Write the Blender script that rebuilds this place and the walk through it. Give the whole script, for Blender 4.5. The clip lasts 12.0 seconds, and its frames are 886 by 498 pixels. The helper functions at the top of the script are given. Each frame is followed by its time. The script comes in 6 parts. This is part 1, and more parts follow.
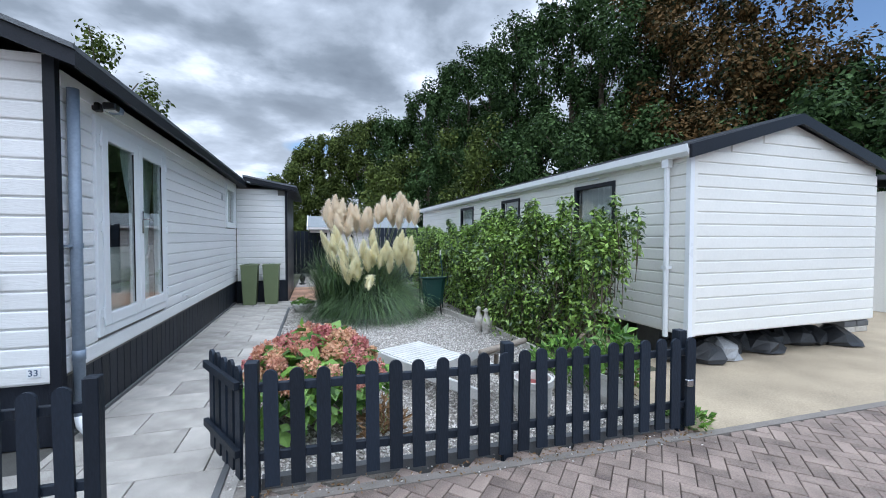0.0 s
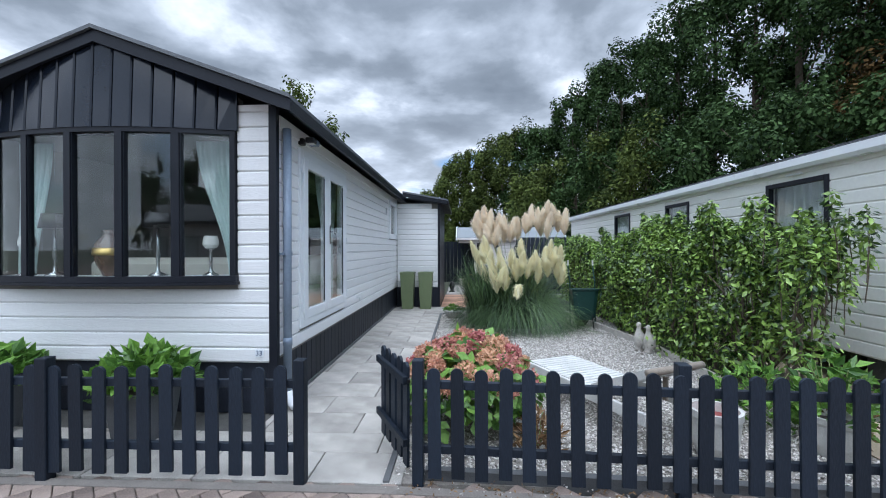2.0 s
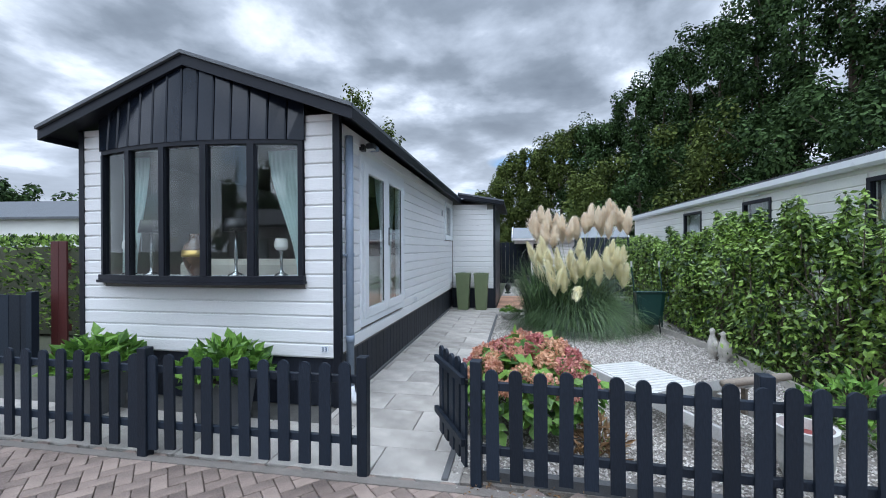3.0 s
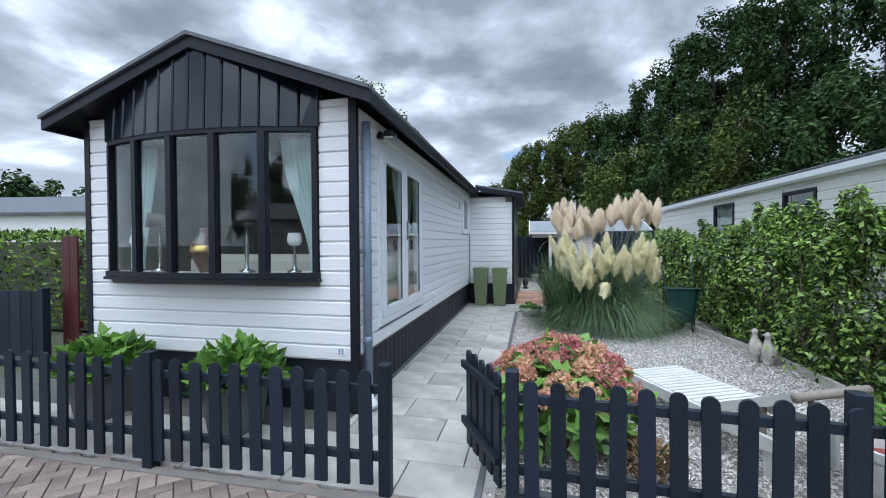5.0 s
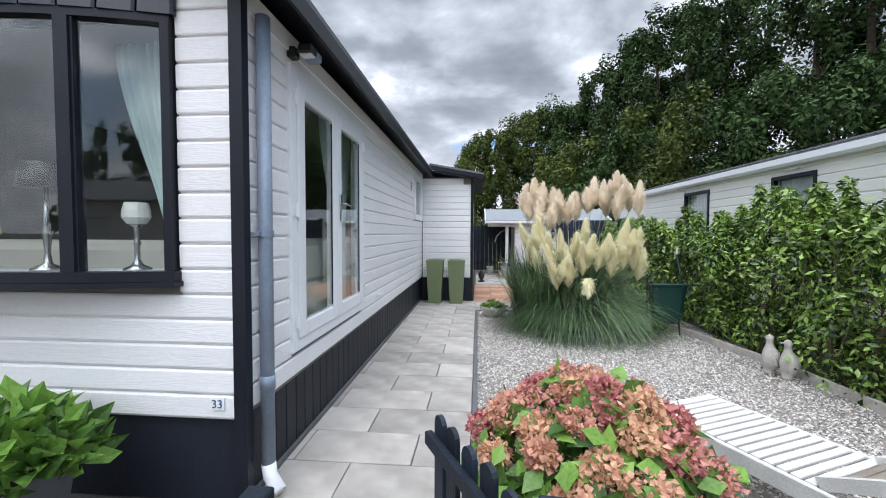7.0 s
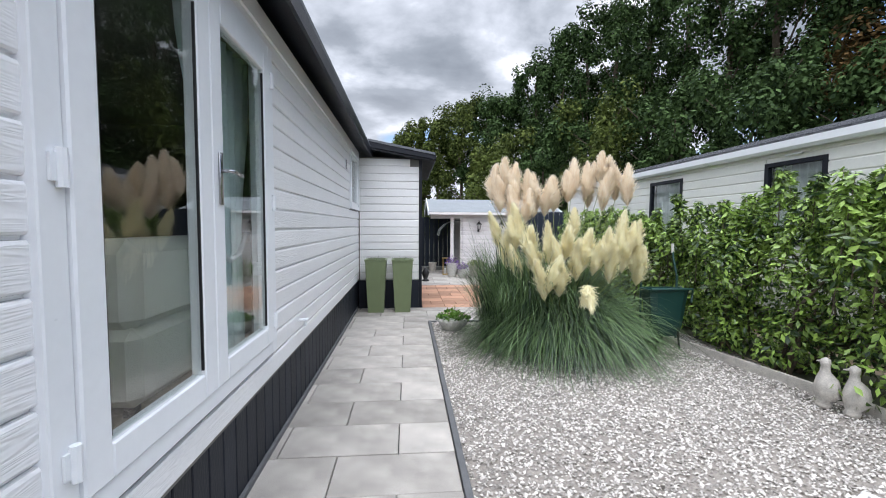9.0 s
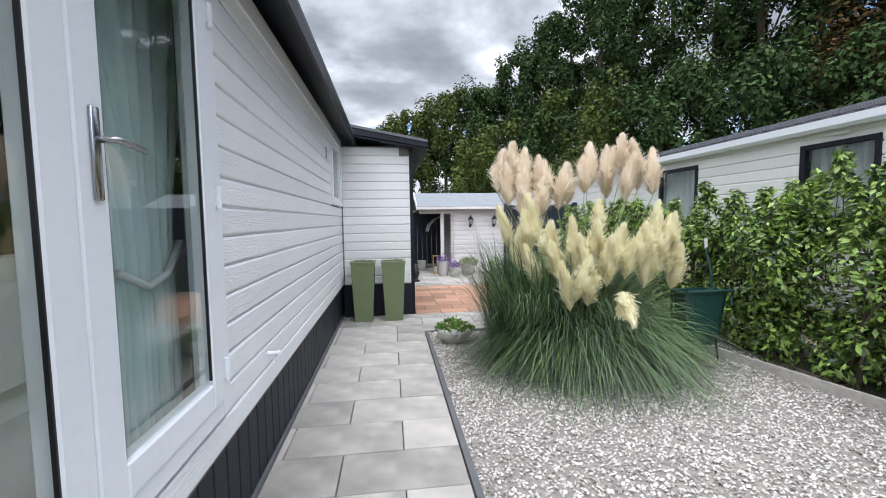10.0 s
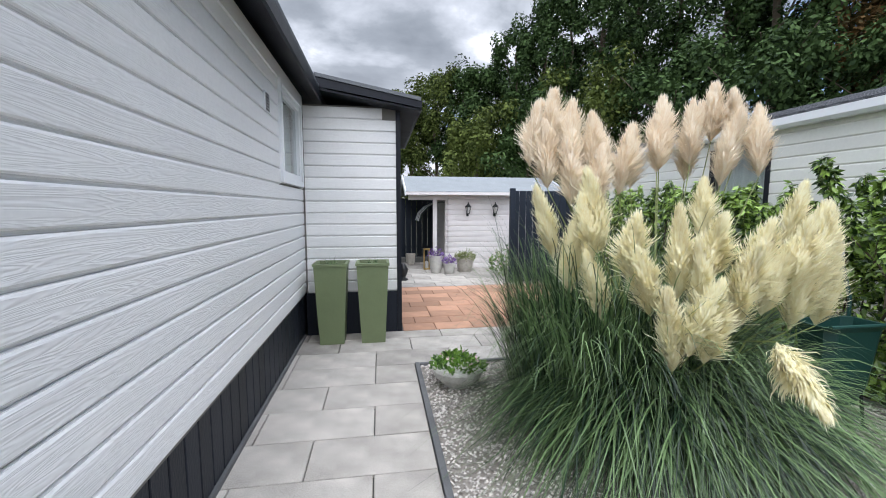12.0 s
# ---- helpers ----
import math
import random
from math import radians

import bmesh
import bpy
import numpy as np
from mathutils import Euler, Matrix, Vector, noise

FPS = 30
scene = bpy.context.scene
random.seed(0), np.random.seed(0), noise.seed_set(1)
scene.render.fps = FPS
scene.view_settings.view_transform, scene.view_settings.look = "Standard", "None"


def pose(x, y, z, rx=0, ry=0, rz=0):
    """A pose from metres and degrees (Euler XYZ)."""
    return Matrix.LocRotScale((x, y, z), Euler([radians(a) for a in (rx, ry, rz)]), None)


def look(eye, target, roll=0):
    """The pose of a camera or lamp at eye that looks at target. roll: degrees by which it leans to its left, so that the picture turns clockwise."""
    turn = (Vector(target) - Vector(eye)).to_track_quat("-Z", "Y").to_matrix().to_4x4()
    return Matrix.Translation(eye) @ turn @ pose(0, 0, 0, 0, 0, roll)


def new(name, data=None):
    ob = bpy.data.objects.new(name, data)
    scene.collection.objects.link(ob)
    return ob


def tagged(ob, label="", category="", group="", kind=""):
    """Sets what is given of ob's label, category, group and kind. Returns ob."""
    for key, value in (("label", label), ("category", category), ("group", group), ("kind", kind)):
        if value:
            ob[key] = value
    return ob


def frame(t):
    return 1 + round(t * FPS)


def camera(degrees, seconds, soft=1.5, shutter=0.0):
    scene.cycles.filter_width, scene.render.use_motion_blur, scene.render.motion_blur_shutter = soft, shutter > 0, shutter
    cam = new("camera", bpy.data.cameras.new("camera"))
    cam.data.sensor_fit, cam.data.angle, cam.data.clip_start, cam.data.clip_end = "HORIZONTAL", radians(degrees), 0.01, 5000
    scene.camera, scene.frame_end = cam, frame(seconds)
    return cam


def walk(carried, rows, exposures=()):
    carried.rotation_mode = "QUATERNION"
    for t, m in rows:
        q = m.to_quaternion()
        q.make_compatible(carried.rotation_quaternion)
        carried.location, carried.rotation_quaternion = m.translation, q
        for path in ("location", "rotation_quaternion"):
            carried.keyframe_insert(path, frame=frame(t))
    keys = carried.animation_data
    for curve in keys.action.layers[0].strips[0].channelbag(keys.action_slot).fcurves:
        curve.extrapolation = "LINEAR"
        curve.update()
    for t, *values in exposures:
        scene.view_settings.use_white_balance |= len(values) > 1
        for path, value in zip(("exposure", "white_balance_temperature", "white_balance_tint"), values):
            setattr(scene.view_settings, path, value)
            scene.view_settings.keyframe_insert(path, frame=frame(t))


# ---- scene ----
cam = camera(95.2, 12.0, 1.0)
PATH = [
    (0, (0.044, 0.776, 1.591), (0.640, 2.685, 1.534), 0.1),
    (0.5, (0.014, 0.787, 1.573), (0.432, 2.743, 1.534), -0.0),
    (1, (0.002, 0.785, 1.576), (0.241, 2.770, 1.549), -0.0),
    (1.5, (-0.017, 0.784, 1.577), (0.048, 2.783, 1.562), -0.1),
    (2, (-0.041, 0.776, 1.575), (-0.138, 2.775, 1.569), -0.1),
    (2.5, (-0.054, 0.761, 1.579), (-0.298, 2.746, 1.576), -0.3),
    (3, (-0.057, 0.753, 1.580), (-0.422, 2.719, 1.579), -0.3),
    (3.5, (-0.071, 0.784, 1.577), (-0.517, 2.734, 1.572), -0.4),
    (5.5, (-0.287, 1.294, 1.592), (-0.683, 3.253, 1.548), -0.3),
    (6, (-0.346, 1.670, 1.567), (-0.667, 3.643, 1.505), -0.0),
    (6.5, (-0.441, 2.062, 1.547), (-0.686, 4.046, 1.467), 0.1),
    (7, (-0.541, 2.432, 1.527), (-0.712, 4.423, 1.449), 0.2),
    (7.5, (-0.627, 2.824, 1.524), (-0.706, 4.821, 1.440), 0.3),
    (9.3, (-0.949, 4.262, 1.541), (-0.744, 6.248, 1.419), -0.3),
    (9.5, (-0.974, 4.430, 1.543), (-0.752, 6.414, 1.416), -0.8),
    (10, (-1.024, 4.827, 1.567), (-0.771, 6.806, 1.425), -0.8),
    (10.5, (-0.963, 5.272, 1.582), (-0.691, 7.247, 1.425), -0.7),
    (11, (-0.978, 5.721, 1.566), (-0.696, 7.694, 1.394), -0.4),
    (11.5, (-0.961, 6.163, 1.545), (-0.665, 8.132, 1.358), -0.1),
    (12, (-0.914, 6.488, 1.572), (-0.606, 8.453, 1.368), 0.1),
]
walk(cam, [(t, look(eye, target, roll)) for t, eye, target, roll in PATH],
     exposures=[(0, 0.40, 5600, 10), (3.5, 0.32, 5650, 10), (6.0, 0.46, 5620, 8.5), (6.5, 0.54, 6000, 12.5), (7.5, 0.62, 6120, 13), (9.5, 0.70, 6220, 14), (12, 0.68, 6200, 13.5)])

# ---- world, sun, exposure ----
SUN_EL, SUN_AZ = 52.0, 192.0          # azimuth clockwise from +y


def make_world():
    w = bpy.data.worlds.new("sky")
    scene.world = w
    w.use_nodes = True
    nt = w.node_tree
    nt.nodes.clear()
    N, L = nt.nodes.new, nt.links.new
    out = N("ShaderNodeOutputWorld")
    sky = N("ShaderNodeTexSky")
    sky.sky_type, sky.sun_disc = "NISHITA", False
    sky.sun_elevation, sky.sun_rotation = radians(SUN_EL), radians(SUN_AZ)
    blue = N("ShaderNodeBackground")
    blue.inputs[1].default_value = 0.11
    L(sky.outputs[0], blue.inputs[0])
    tc = N("ShaderNodeTexCoord")
    # clouds lie on a flat sheet: divide the direction by its height
    sep = N("ShaderNodeSeparateXYZ")
    L(tc.outputs["Generated"], sep.inputs[0])
    up = N("ShaderNodeMath")
    up.operation = "MAXIMUM"
    up.inputs[1].default_value = 0.0
    L(sep.outputs[2], up.inputs[0])
    add = N("ShaderNodeMath")
    add.operation = "ADD"
    add.inputs[1].default_value = 0.16
    L(up.outputs[0], add.inputs[0])
    div = N("ShaderNodeVectorMath")
    div.operation = "DIVIDE"
    comb = N("ShaderNodeCombineXYZ")
    for k in range(3):
        L(add.outputs[0], comb.inputs[k])
    L(tc.outputs["Generated"], div.inputs[0])
    L(comb.outputs[0], div.inputs[1])
    n1 = N("ShaderNodeTexNoise")
    n1.inputs["Scale"].default_value, n1.inputs["Detail"].default_value = 1.7, 9
    n1.inputs["Roughness"].default_value = 0.52
    n1.inputs["Distortion"].default_value = 0.12
    L(div.outputs[0], n1.inputs["Vector"])
    ramp = N("ShaderNodeValToRGB")
    e = ramp.color_ramp.elements
    e[0].position, e[0].color = 0.36, (1.15, 1.17, 1.2, 1)
    e[1].position, e[1].color = 0.66, (0.24, 0.27, 0.305, 1)
    m = e.new(0.45)
    m.color = (0.62, 0.66, 0.71, 1)
    m = e.new(0.55)
    m.color = (0.35, 0.385, 0.425, 1)
    L(n1.outputs["Fac"], ramp.inputs[0])
    cloud = N("ShaderNodeBackground")
    cloud.inputs[1].default_value = CLOUD
    # brighter towards the horizon, where the cover thins
    hz = N("ShaderNodeMapRange")
    hz.inputs[1].default_value, hz.inputs[2].default_value = 0.0, 0.34
    hz.inputs[3].default_value, hz.inputs[4].default_value = 0.6, 0.0
    L(sep.outputs[2], hz.inputs[0])
    lift = N("ShaderNodeMixRGB")
    lift.inputs[2].default_value = (0.95, 0.98, 1.02, 1)
    L(hz.outputs[0], lift.inputs[0])
    L(ramp.outputs[0], lift.inputs[1])
    # an overcast sky is brightest overhead
    zen = N("ShaderNodeMapRange")
    zen.interpolation_type = "SMOOTHSTEP"
    zen.inputs[1].default_value, zen.inputs[2].default_value = 0.45, 1.0
    zen.inputs[3].default_value, zen.inputs[4].default_value = 1.0, 3.3
    L(sep.outputs[2], zen.inputs[0])
    over = N("ShaderNodeVectorMath")
    over.operation = "SCALE"
    L(lift.outputs[0], over.inputs[0])
    # and round the veiled sun
    sdir = N("ShaderNodeVectorMath")
    sdir.operation = "DOT_PRODUCT"
    az, el = radians(SUN_AZ), radians(SUN_EL)
    sdir.inputs[1].default_value = (math.sin(az) * math.cos(el), math.cos(az) * math.cos(el), math.sin(el))
    L(tc.outputs["Generated"], sdir.inputs[0])
    veil = N("ShaderNodeMapRange")
    veil.interpolation_type = "SMOOTHSTEP"
    veil.inputs[1].default_value, veil.inputs[2].default_value = 0.35, 1.0
    veil.inputs[3].default_value, veil.inputs[4].default_value = 0.0, 1.55
    L(sdir.outputs["Value"], veil.inputs[0])
    both = N("ShaderNodeMath")
    L(zen.outputs[0], both.inputs[0])
    L(veil.outputs[0], both.inputs[1])
    L(both.outputs[0], over.inputs["Scale"])
    L(over.outputs[0], cloud.inputs[0])
    n2 = N("ShaderNodeTexNoise")
    n2.inputs["Scale"].default_value, n2.inputs["Detail"].default_value = 0.8, 5
    L(div.outputs[0], n2.inputs["Vector"])
    gap = N("ShaderNodeMapRange")
    gap.inputs[1].default_value, gap.inputs[2].default_value = 0.36, 0.42
    # the cover breaks up towards +x
    px = N("ShaderNodeMath")
    px.operation, px.use_clamp = "SUBTRACT", True
    px.inputs[1].default_value = 0.48
    L(sep.outputs[0], px.inputs[0])
    thin = N("ShaderNodeMath")
    thin.operation = "MULTIPLY_ADD"
    thin.inputs[1].default_value = -0.75
    L(px.outputs[0], thin.inputs[0])
    L(n2.outputs["Fac"], thin.inputs[2])
    L(thin.outputs[0], gap.inputs[0])
    mix = N("ShaderNodeMixShader")
    L(gap.outputs[0], mix.inputs[0])
    L(blue.outputs[0], mix.inputs[1])
    L(cloud.outputs[0], mix.inputs[2])
    L(mix.outputs[0], out.inputs[0])


CLOUD = 0.78
make_world()
sun_data = bpy.data.lights.new("sun", "SUN")
sun_data.energy, sun_data.angle, sun_data.color = 0.75, radians(60), (1.0, 0.98, 0.95)
sun = new("sun", sun_data)
_a, _e = radians(SUN_AZ), radians(SUN_EL)
sun.matrix_world = look((math.sin(_a) * math.cos(_e) * 60, math.cos(_a) * math.cos(_e) * 60, math.sin(_e) * 60), (0, 0, 0))


# ---- materials ----
def mat(name, col, rough=0.6, var=0.15, scale=6.0, fine=60.0, bump=0.1, metal=0.0, stretch=(1, 1, 1), col2=None, spec=0.5, random_obj=0.0, random_isl=0.0, coat=0.0, translucent=0.0):
    """A surface with variation at two scales, a fine relief, and a shift from piece to piece."""
    m = bpy.data.materials.new(name)
    m.use_nodes = True
    nt = m.node_tree
    N, L = nt.nodes.new, nt.links.new
    b = nt.nodes["Principled BSDF"]
    b.inputs["Metallic"].default_value = metal
    b.inputs["Specular IOR Level"].default_value = spec
    b.inputs["Coat Weight"].default_value = coat
    b.inputs["Coat Roughness"].default_value = 0.08
    tc = N("ShaderNodeTexCoord")
    mp = N("ShaderNodeMapping")
    mp.inputs["Scale"].default_value = stretch
    L(tc.outputs["Object"], mp.inputs[0])
    big, small = N("ShaderNodeTexNoise"), N("ShaderNodeTexNoise")
    big.inputs["Scale"].default_value, big.inputs["Detail"].default_value = scale, 4
    small.inputs["Scale"].default_value, small.inputs["Detail"].default_value = fine, 3
    L(mp.outputs[0], big.inputs["Vector"])
    L(mp.outputs[0], small.inputs["Vector"])
    mixn = N("ShaderNodeMath")
    mixn.operation = "MULTIPLY_ADD"
    mixn.inputs[1].default_value = 0.45
    L(small.outputs["Fac"], mixn.inputs[0])
    half = N("ShaderNodeMath")
    half.operation = "MULTIPLY"
    half.inputs[1].default_value = 0.55
    L(big.outputs["Fac"], half.inputs[0])
    L(half.outputs[0], mixn.inputs[2])
    fac = mixn.outputs[0]
    if random_obj or random_isl:
        if random_obj:
            oi = N("ShaderNodeObjectInfo")
            src, k = oi.outputs["Random"], random_obj
        else:
            ge = N("ShaderNodeNewGeometry")
            src, k = ge.outputs["Random Per Island"], random_isl
        sh = N("ShaderNodeMath")
        sh.operation = "MULTIPLY_ADD"
        sh.inputs[1].default_value = k
        sub = N("ShaderNodeMath")
        sub.operation = "SUBTRACT"
        sub.inputs[1].default_value = k / 2
        L(fac, sub.inputs[0])
        L(src, sh.inputs[0])
        L(sub.outputs[0], sh.inputs[2])
        fac = sh.outputs[0]
    ramp = N("ShaderNodeValToRGB")
    e = ramp.color_ramp.elements
    lo = [max(0, c * (1 - var)) for c in col]
    hi = [min(1, c * (1 + var)) for c in (col2 or col)]
    e[0].position, e[0].color = 0.3, (*lo, 1)
    e[1].position, e[1].color = 0.7, (*hi, 1)
    L(fac, ramp.inputs[0])
    L(ramp.outputs[0], b.inputs["Base Color"])
    rr = N("ShaderNodeMapRange")
    rr.inputs[3].default_value, rr.inputs[4].default_value = max(0.02, rough - 0.08), min(1, rough + 0.08)
    L(big.outputs["Fac"], rr.inputs[0])
    L(rr.outputs[0], b.inputs["Roughness"])
    if bump:
        bp = N("ShaderNodeBump")
        bp.inputs["Strength"].default_value, bp.inputs["Distance"].default_value = bump, 0.01
        L(small.outputs["Fac"], bp.inputs["Height"])
        L(bp.outputs[0], b.inputs["Normal"])
    if translucent:
        tr = N("ShaderNodeBsdfTranslucent")
        L(ramp.outputs[0], tr.inputs[0])
        ms = N("ShaderNodeMixShader")
        ms.inputs[0].default_value = translucent
        L(b.outputs[0], ms.inputs[1])
        L(tr.outputs[0], ms.inputs[2])
        L(ms.outputs[0], nt.nodes["Material Output"].inputs[0])
    return m


def wood_grain_paint(name, col, along, rough=0.45, bump=0.2):
    """Painted board with an embossed wood grain running along one axis."""
    m = mat(name, col, rough, 0.05, 1.3, 40, 0, random_obj=0.3)
    nt = m.node_tree
    N, L = nt.nodes.new, nt.links.new
    tc = N("ShaderNodeTexCoord")
    mp = N("ShaderNodeMapping")
    mp.inputs["Scale"].default_value = (1.6, 22, 22) if along == "x" else (22, 1.6, 22)
    oi = N("ShaderNodeObjectInfo")
    off = N("ShaderNodeMath")
    off.operation = "MULTIPLY"
    off.inputs[1].default_value = 37
    L(oi.outputs["Random"], off.inputs[0])
    L(tc.outputs["Object"], mp.inputs[0])
    L(off.outputs[0], mp.inputs["Location"])
    n = N("ShaderNodeTexNoise")
    n.inputs["Scale"].default_value, n.inputs["Detail"].default_value = 1.0, 2
    n.inputs["Distortion"].default_value = 0.8
    L(mp.outputs[0], n.inputs["Vector"])
    w = N("ShaderNodeMath")
    w.operation = "MULTIPLY"
    w.inputs[1].default_value = 60
    L(n.outputs["Fac"], w.inputs[0])
    s = N("ShaderNodeMath")
    s.operation = "SINE"
    L(w.outputs[0], s.inputs[0])
    bp = N("ShaderNodeBump")
    bp.inputs["Strength"].default_value, bp.inputs["Distance"].default_value = bump, 0.005
    L(s.outputs[0], bp.inputs["Height"])
    L(bp.outputs[0], nt.nodes["Principled BSDF"].inputs["Normal"])
    return m


def glass_mat(name, tint=(0.92, 0.97, 0.95)):
    m = bpy.data.materials.new(name)
    m.use_nodes = True
    b = m.node_tree.nodes["Principled BSDF"]
    b.inputs["Base Color"].default_value = (*tint, 1)
    b.inputs["Roughness"].default_value = 0.0
    b.inputs["IOR"].default_value = 1.5
    b.inputs["Transmission Weight"].default_value = 1.0
    return m


WHITE_X = wood_grain_paint("white_board_front", (0.8, 0.8, 0.79), "x", bump=0.11)
WHITE_Y = wood_grain_paint("white_board_side", (0.84, 0.84, 0.84), "y")
CREAM = mat("cream_cladding", (0.83, 0.82, 0.77), 0.45, 0.05, 1.2, 30, 0.05, random_obj=0.2)
UPVC = mat("white_upvc", (0.82, 0.84, 0.86), 0.3, 0.03, 2, 30, 0.02)
NAVY = mat("dark_grey_paint", (0.012, 0.014, 0.020), 0.4, 0.25, 3, 70, 0.12, spec=0.25)
NAVY_GLOSS = mat("dark_gloss_panel", (0.010, 0.014, 0.023), 0.2, 0.2, 2, 40, 0.03, spec=0.35, coat=0.15)
FENCE = mat("fence_paint", (0.012, 0.018, 0.029), 0.55, 0.35, 5, 90, 0.25, stretch=(1, 1, 0.25), random_obj=0.35, spec=0.3)
SKIRT = mat("skirt_paint", (0.013, 0.016, 0.024), 0.55, 0.3, 4, 80, 0.25, stretch=(1, 1, 0.3), random_obj=0.3, spec=0.3)
EDGE = mat("edging_stone", (0.19, 0.17, 0.15), 0.88, 0.3, 5, 110, 0.4)
ROOF = mat("roof_sheet", (0.11, 0.12, 0.13), 0.55, 0.25, 2, 120, 0.3)
ROOF_TILE = mat("roof_tile_sheet", (0.06, 0.063, 0.07), 0.5, 0.3, 3, 60, 0.25)
SHED_ROOF = mat("roofing_felt", (0.23, 0.25, 0.26), 0.9, 0.15, 3, 150, 0.4)
ZINC = mat("zinc_pipe", (0.22, 0.27, 0.34), 0.5, 0.18, 6, 50, 0.05, metal=0.15)
SLAB = mat("concrete_slab", (0.285, 0.265, 0.235), 0.78, 0.32, 3.6, 130, 0.25, col2=(0.42, 0.395, 0.355), random_obj=0.18)
JOINT = mat("joint_sand", (0.09, 0.088, 0.08), 0.95, 0.3, 10, 150, 0.3)
KERB = mat("kerb_concrete", (0.11, 0.112, 0.115), 0.85, 0.25, 5, 120, 0.3)
ORANGE = mat("terracotta_paver", (0.44, 0.25, 0.16), 0.85, 0.25, 5, 100, 0.3, random_obj=0.5)
BRICK = mat("clay_paver", (0.165, 0.126, 0.106), 0.88, 0.35, 4, 110, 0.5, col2=(0.25, 0.195, 0.162), random_isl=0.2)
BRICK_OBJ = mat("clay_paver_piece", (0.165, 0.126, 0.106), 0.88, 0.35, 4, 110, 0.5, col2=(0.25, 0.195, 0.162), random_obj=0.28)
DRIVE = mat("sandy_concrete", (0.36, 0.295, 0.205), 0.85, 0.34, 1.5, 60, 0.25)
GRAVEL_BED = mat("gravel_bed", (0.26, 0.235, 0.205), 0.95, 0.4, 20, 140, 0.6)
GRAVEL = mat("white_gravel", (0.38, 0.352, 0.318), 0.85, 0.22, 30, 200, 0.2, col2=(0.56, 0.53, 0.488), random_isl=0.8)
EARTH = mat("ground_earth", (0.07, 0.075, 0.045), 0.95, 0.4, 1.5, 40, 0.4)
POT_GREEN = mat("olive_pot", (0.16, 0.20, 0.10), 0.55, 0.12, 4, 90, 0.1)
POT_GREY = mat("grey_pot", (0.13, 0.135, 0.14), 0.6, 0.2, 5, 80, 0.15)
POT_WHITE = mat("white_stone_pot", (0.55, 0.54, 0.5), 0.7, 0.2, 8, 90, 0.2)
POT_RED = mat("red_brown_glaze", (0.22, 0.035, 0.03), 0.35, 0.3, 8, 60, 0.05)
STONE = mat("weathered_stone", (0.48, 0.45, 0.40), 0.9, 0.3, 14, 120, 0.4)
SOIL = mat("potting_soil", (0.03, 0.022, 0.016), 0.95, 0.4, 30, 150, 0.5)
LEAF = mat("laurel_leaf", (0.03, 0.08, 0.015), 0.3, 0.4, 1.6, 20, 0, col2=(0.22, 0.33, 0.065), random_isl=0.65, translucent=0.2)
LEAF_HYD = mat("hydrangea_leaf", (0.07, 0.17, 0.028), 0.45, 0.3, 6, 60, 0, col2=(0.17, 0.31, 0.05), random_isl=0.5, translucent=0.25)
PETAL = mat("hydrangea_petal", (0.64, 0.22, 0.22), 0.7, 0.22, 14, 60, 0, col2=(0.55, 0.33, 0.20), random_obj=0.5, translucent=0.2)
BLADE = mat("pampas_blade", (0.02, 0.055, 0.022), 0.4, 0.35, 3, 30, 0, col2=(0.12, 0.19, 0.075), random_isl=0.9, translucent=0.2)
STALK = mat("pampas_stalk", (0.22, 0.26, 0.09), 0.6, 0.2, 5, 40, 0)
PLUME = mat("cream_plume", (0.93, 0.86, 0.60), 0.9, 0.05, 4, 40, 0, col2=(0.97, 0.94, 0.76), random_isl=0.3, translucent=0.5)
PLUME_PINK = mat("beige_plume", (0.91, 0.79, 0.62), 0.9, 0.05, 4, 40, 0, col2=(0.97, 0.90, 0.78), random_isl=0.3, translucent=0.5)
BARK = mat("bark", (0.10, 0.078, 0.055), 0.9, 0.35, 8, 60, 0.5)
TREE_LEAF = mat("tree_leaf", (0.02, 0.042, 0.015), 0.75, 0.3, 0.25, 6, 0, col2=(0.062, 0.105, 0.034), random_isl=0.4, spec=0.12, translucent=0.12)
TREE_LEAF_Y = mat("tree_leaf_light", (0.035, 0.055, 0.014), 0.75, 0.3, 0.25, 6, 0, col2=(0.11, 0.14, 0.034), random_isl=0.4, spec=0.12, translucent=0.15)
TREE_LEAF_B = mat("tree_leaf_autumn", (0.024, 0.036, 0.014), 0.75, 0.3, 0.25, 6, 0, col2=(0.12, 0.07, 0.026), random_isl=0.5, spec=0.12, translucent=0.12)
TEAK = mat("grey_teak", (0.25, 0.21, 0.165), 0.8, 0.3, 5, 90, 0.3, stretch=(0.3, 1, 1))
LOUNGE = mat("pale_painted_wood", (0.58, 0.57, 0.54), 0.65, 0.2, 5, 90, 0.2)
CRATE = mat("green_plastic", (0.012, 0.05, 0.043), 0.4, 0.15, 5, 50, 0.05)
BLACK = mat("black_metal", (0.012, 0.012, 0.013), 0.4, 0.2, 6, 60, 0.05)
CHROME = mat("brushed_metal", (0.42, 0.42, 0.43), 0.25, 0.1, 6, 60, 0.03, metal=1.0)
CURTAIN = mat("pale_curtain", (0.68, 0.80, 0.79), 0.85, 0.06, 4, 150, 0.15, translucent=0.3)
CURTAIN_W = mat("white_curtain", (0.72, 0.74, 0.74), 0.85, 0.06, 4, 150, 0.15, translucent=0.3)
SOFA = mat("cream_fabric", (0.74, 0.71, 0.64), 0.9, 0.1, 4, 160, 0.3)
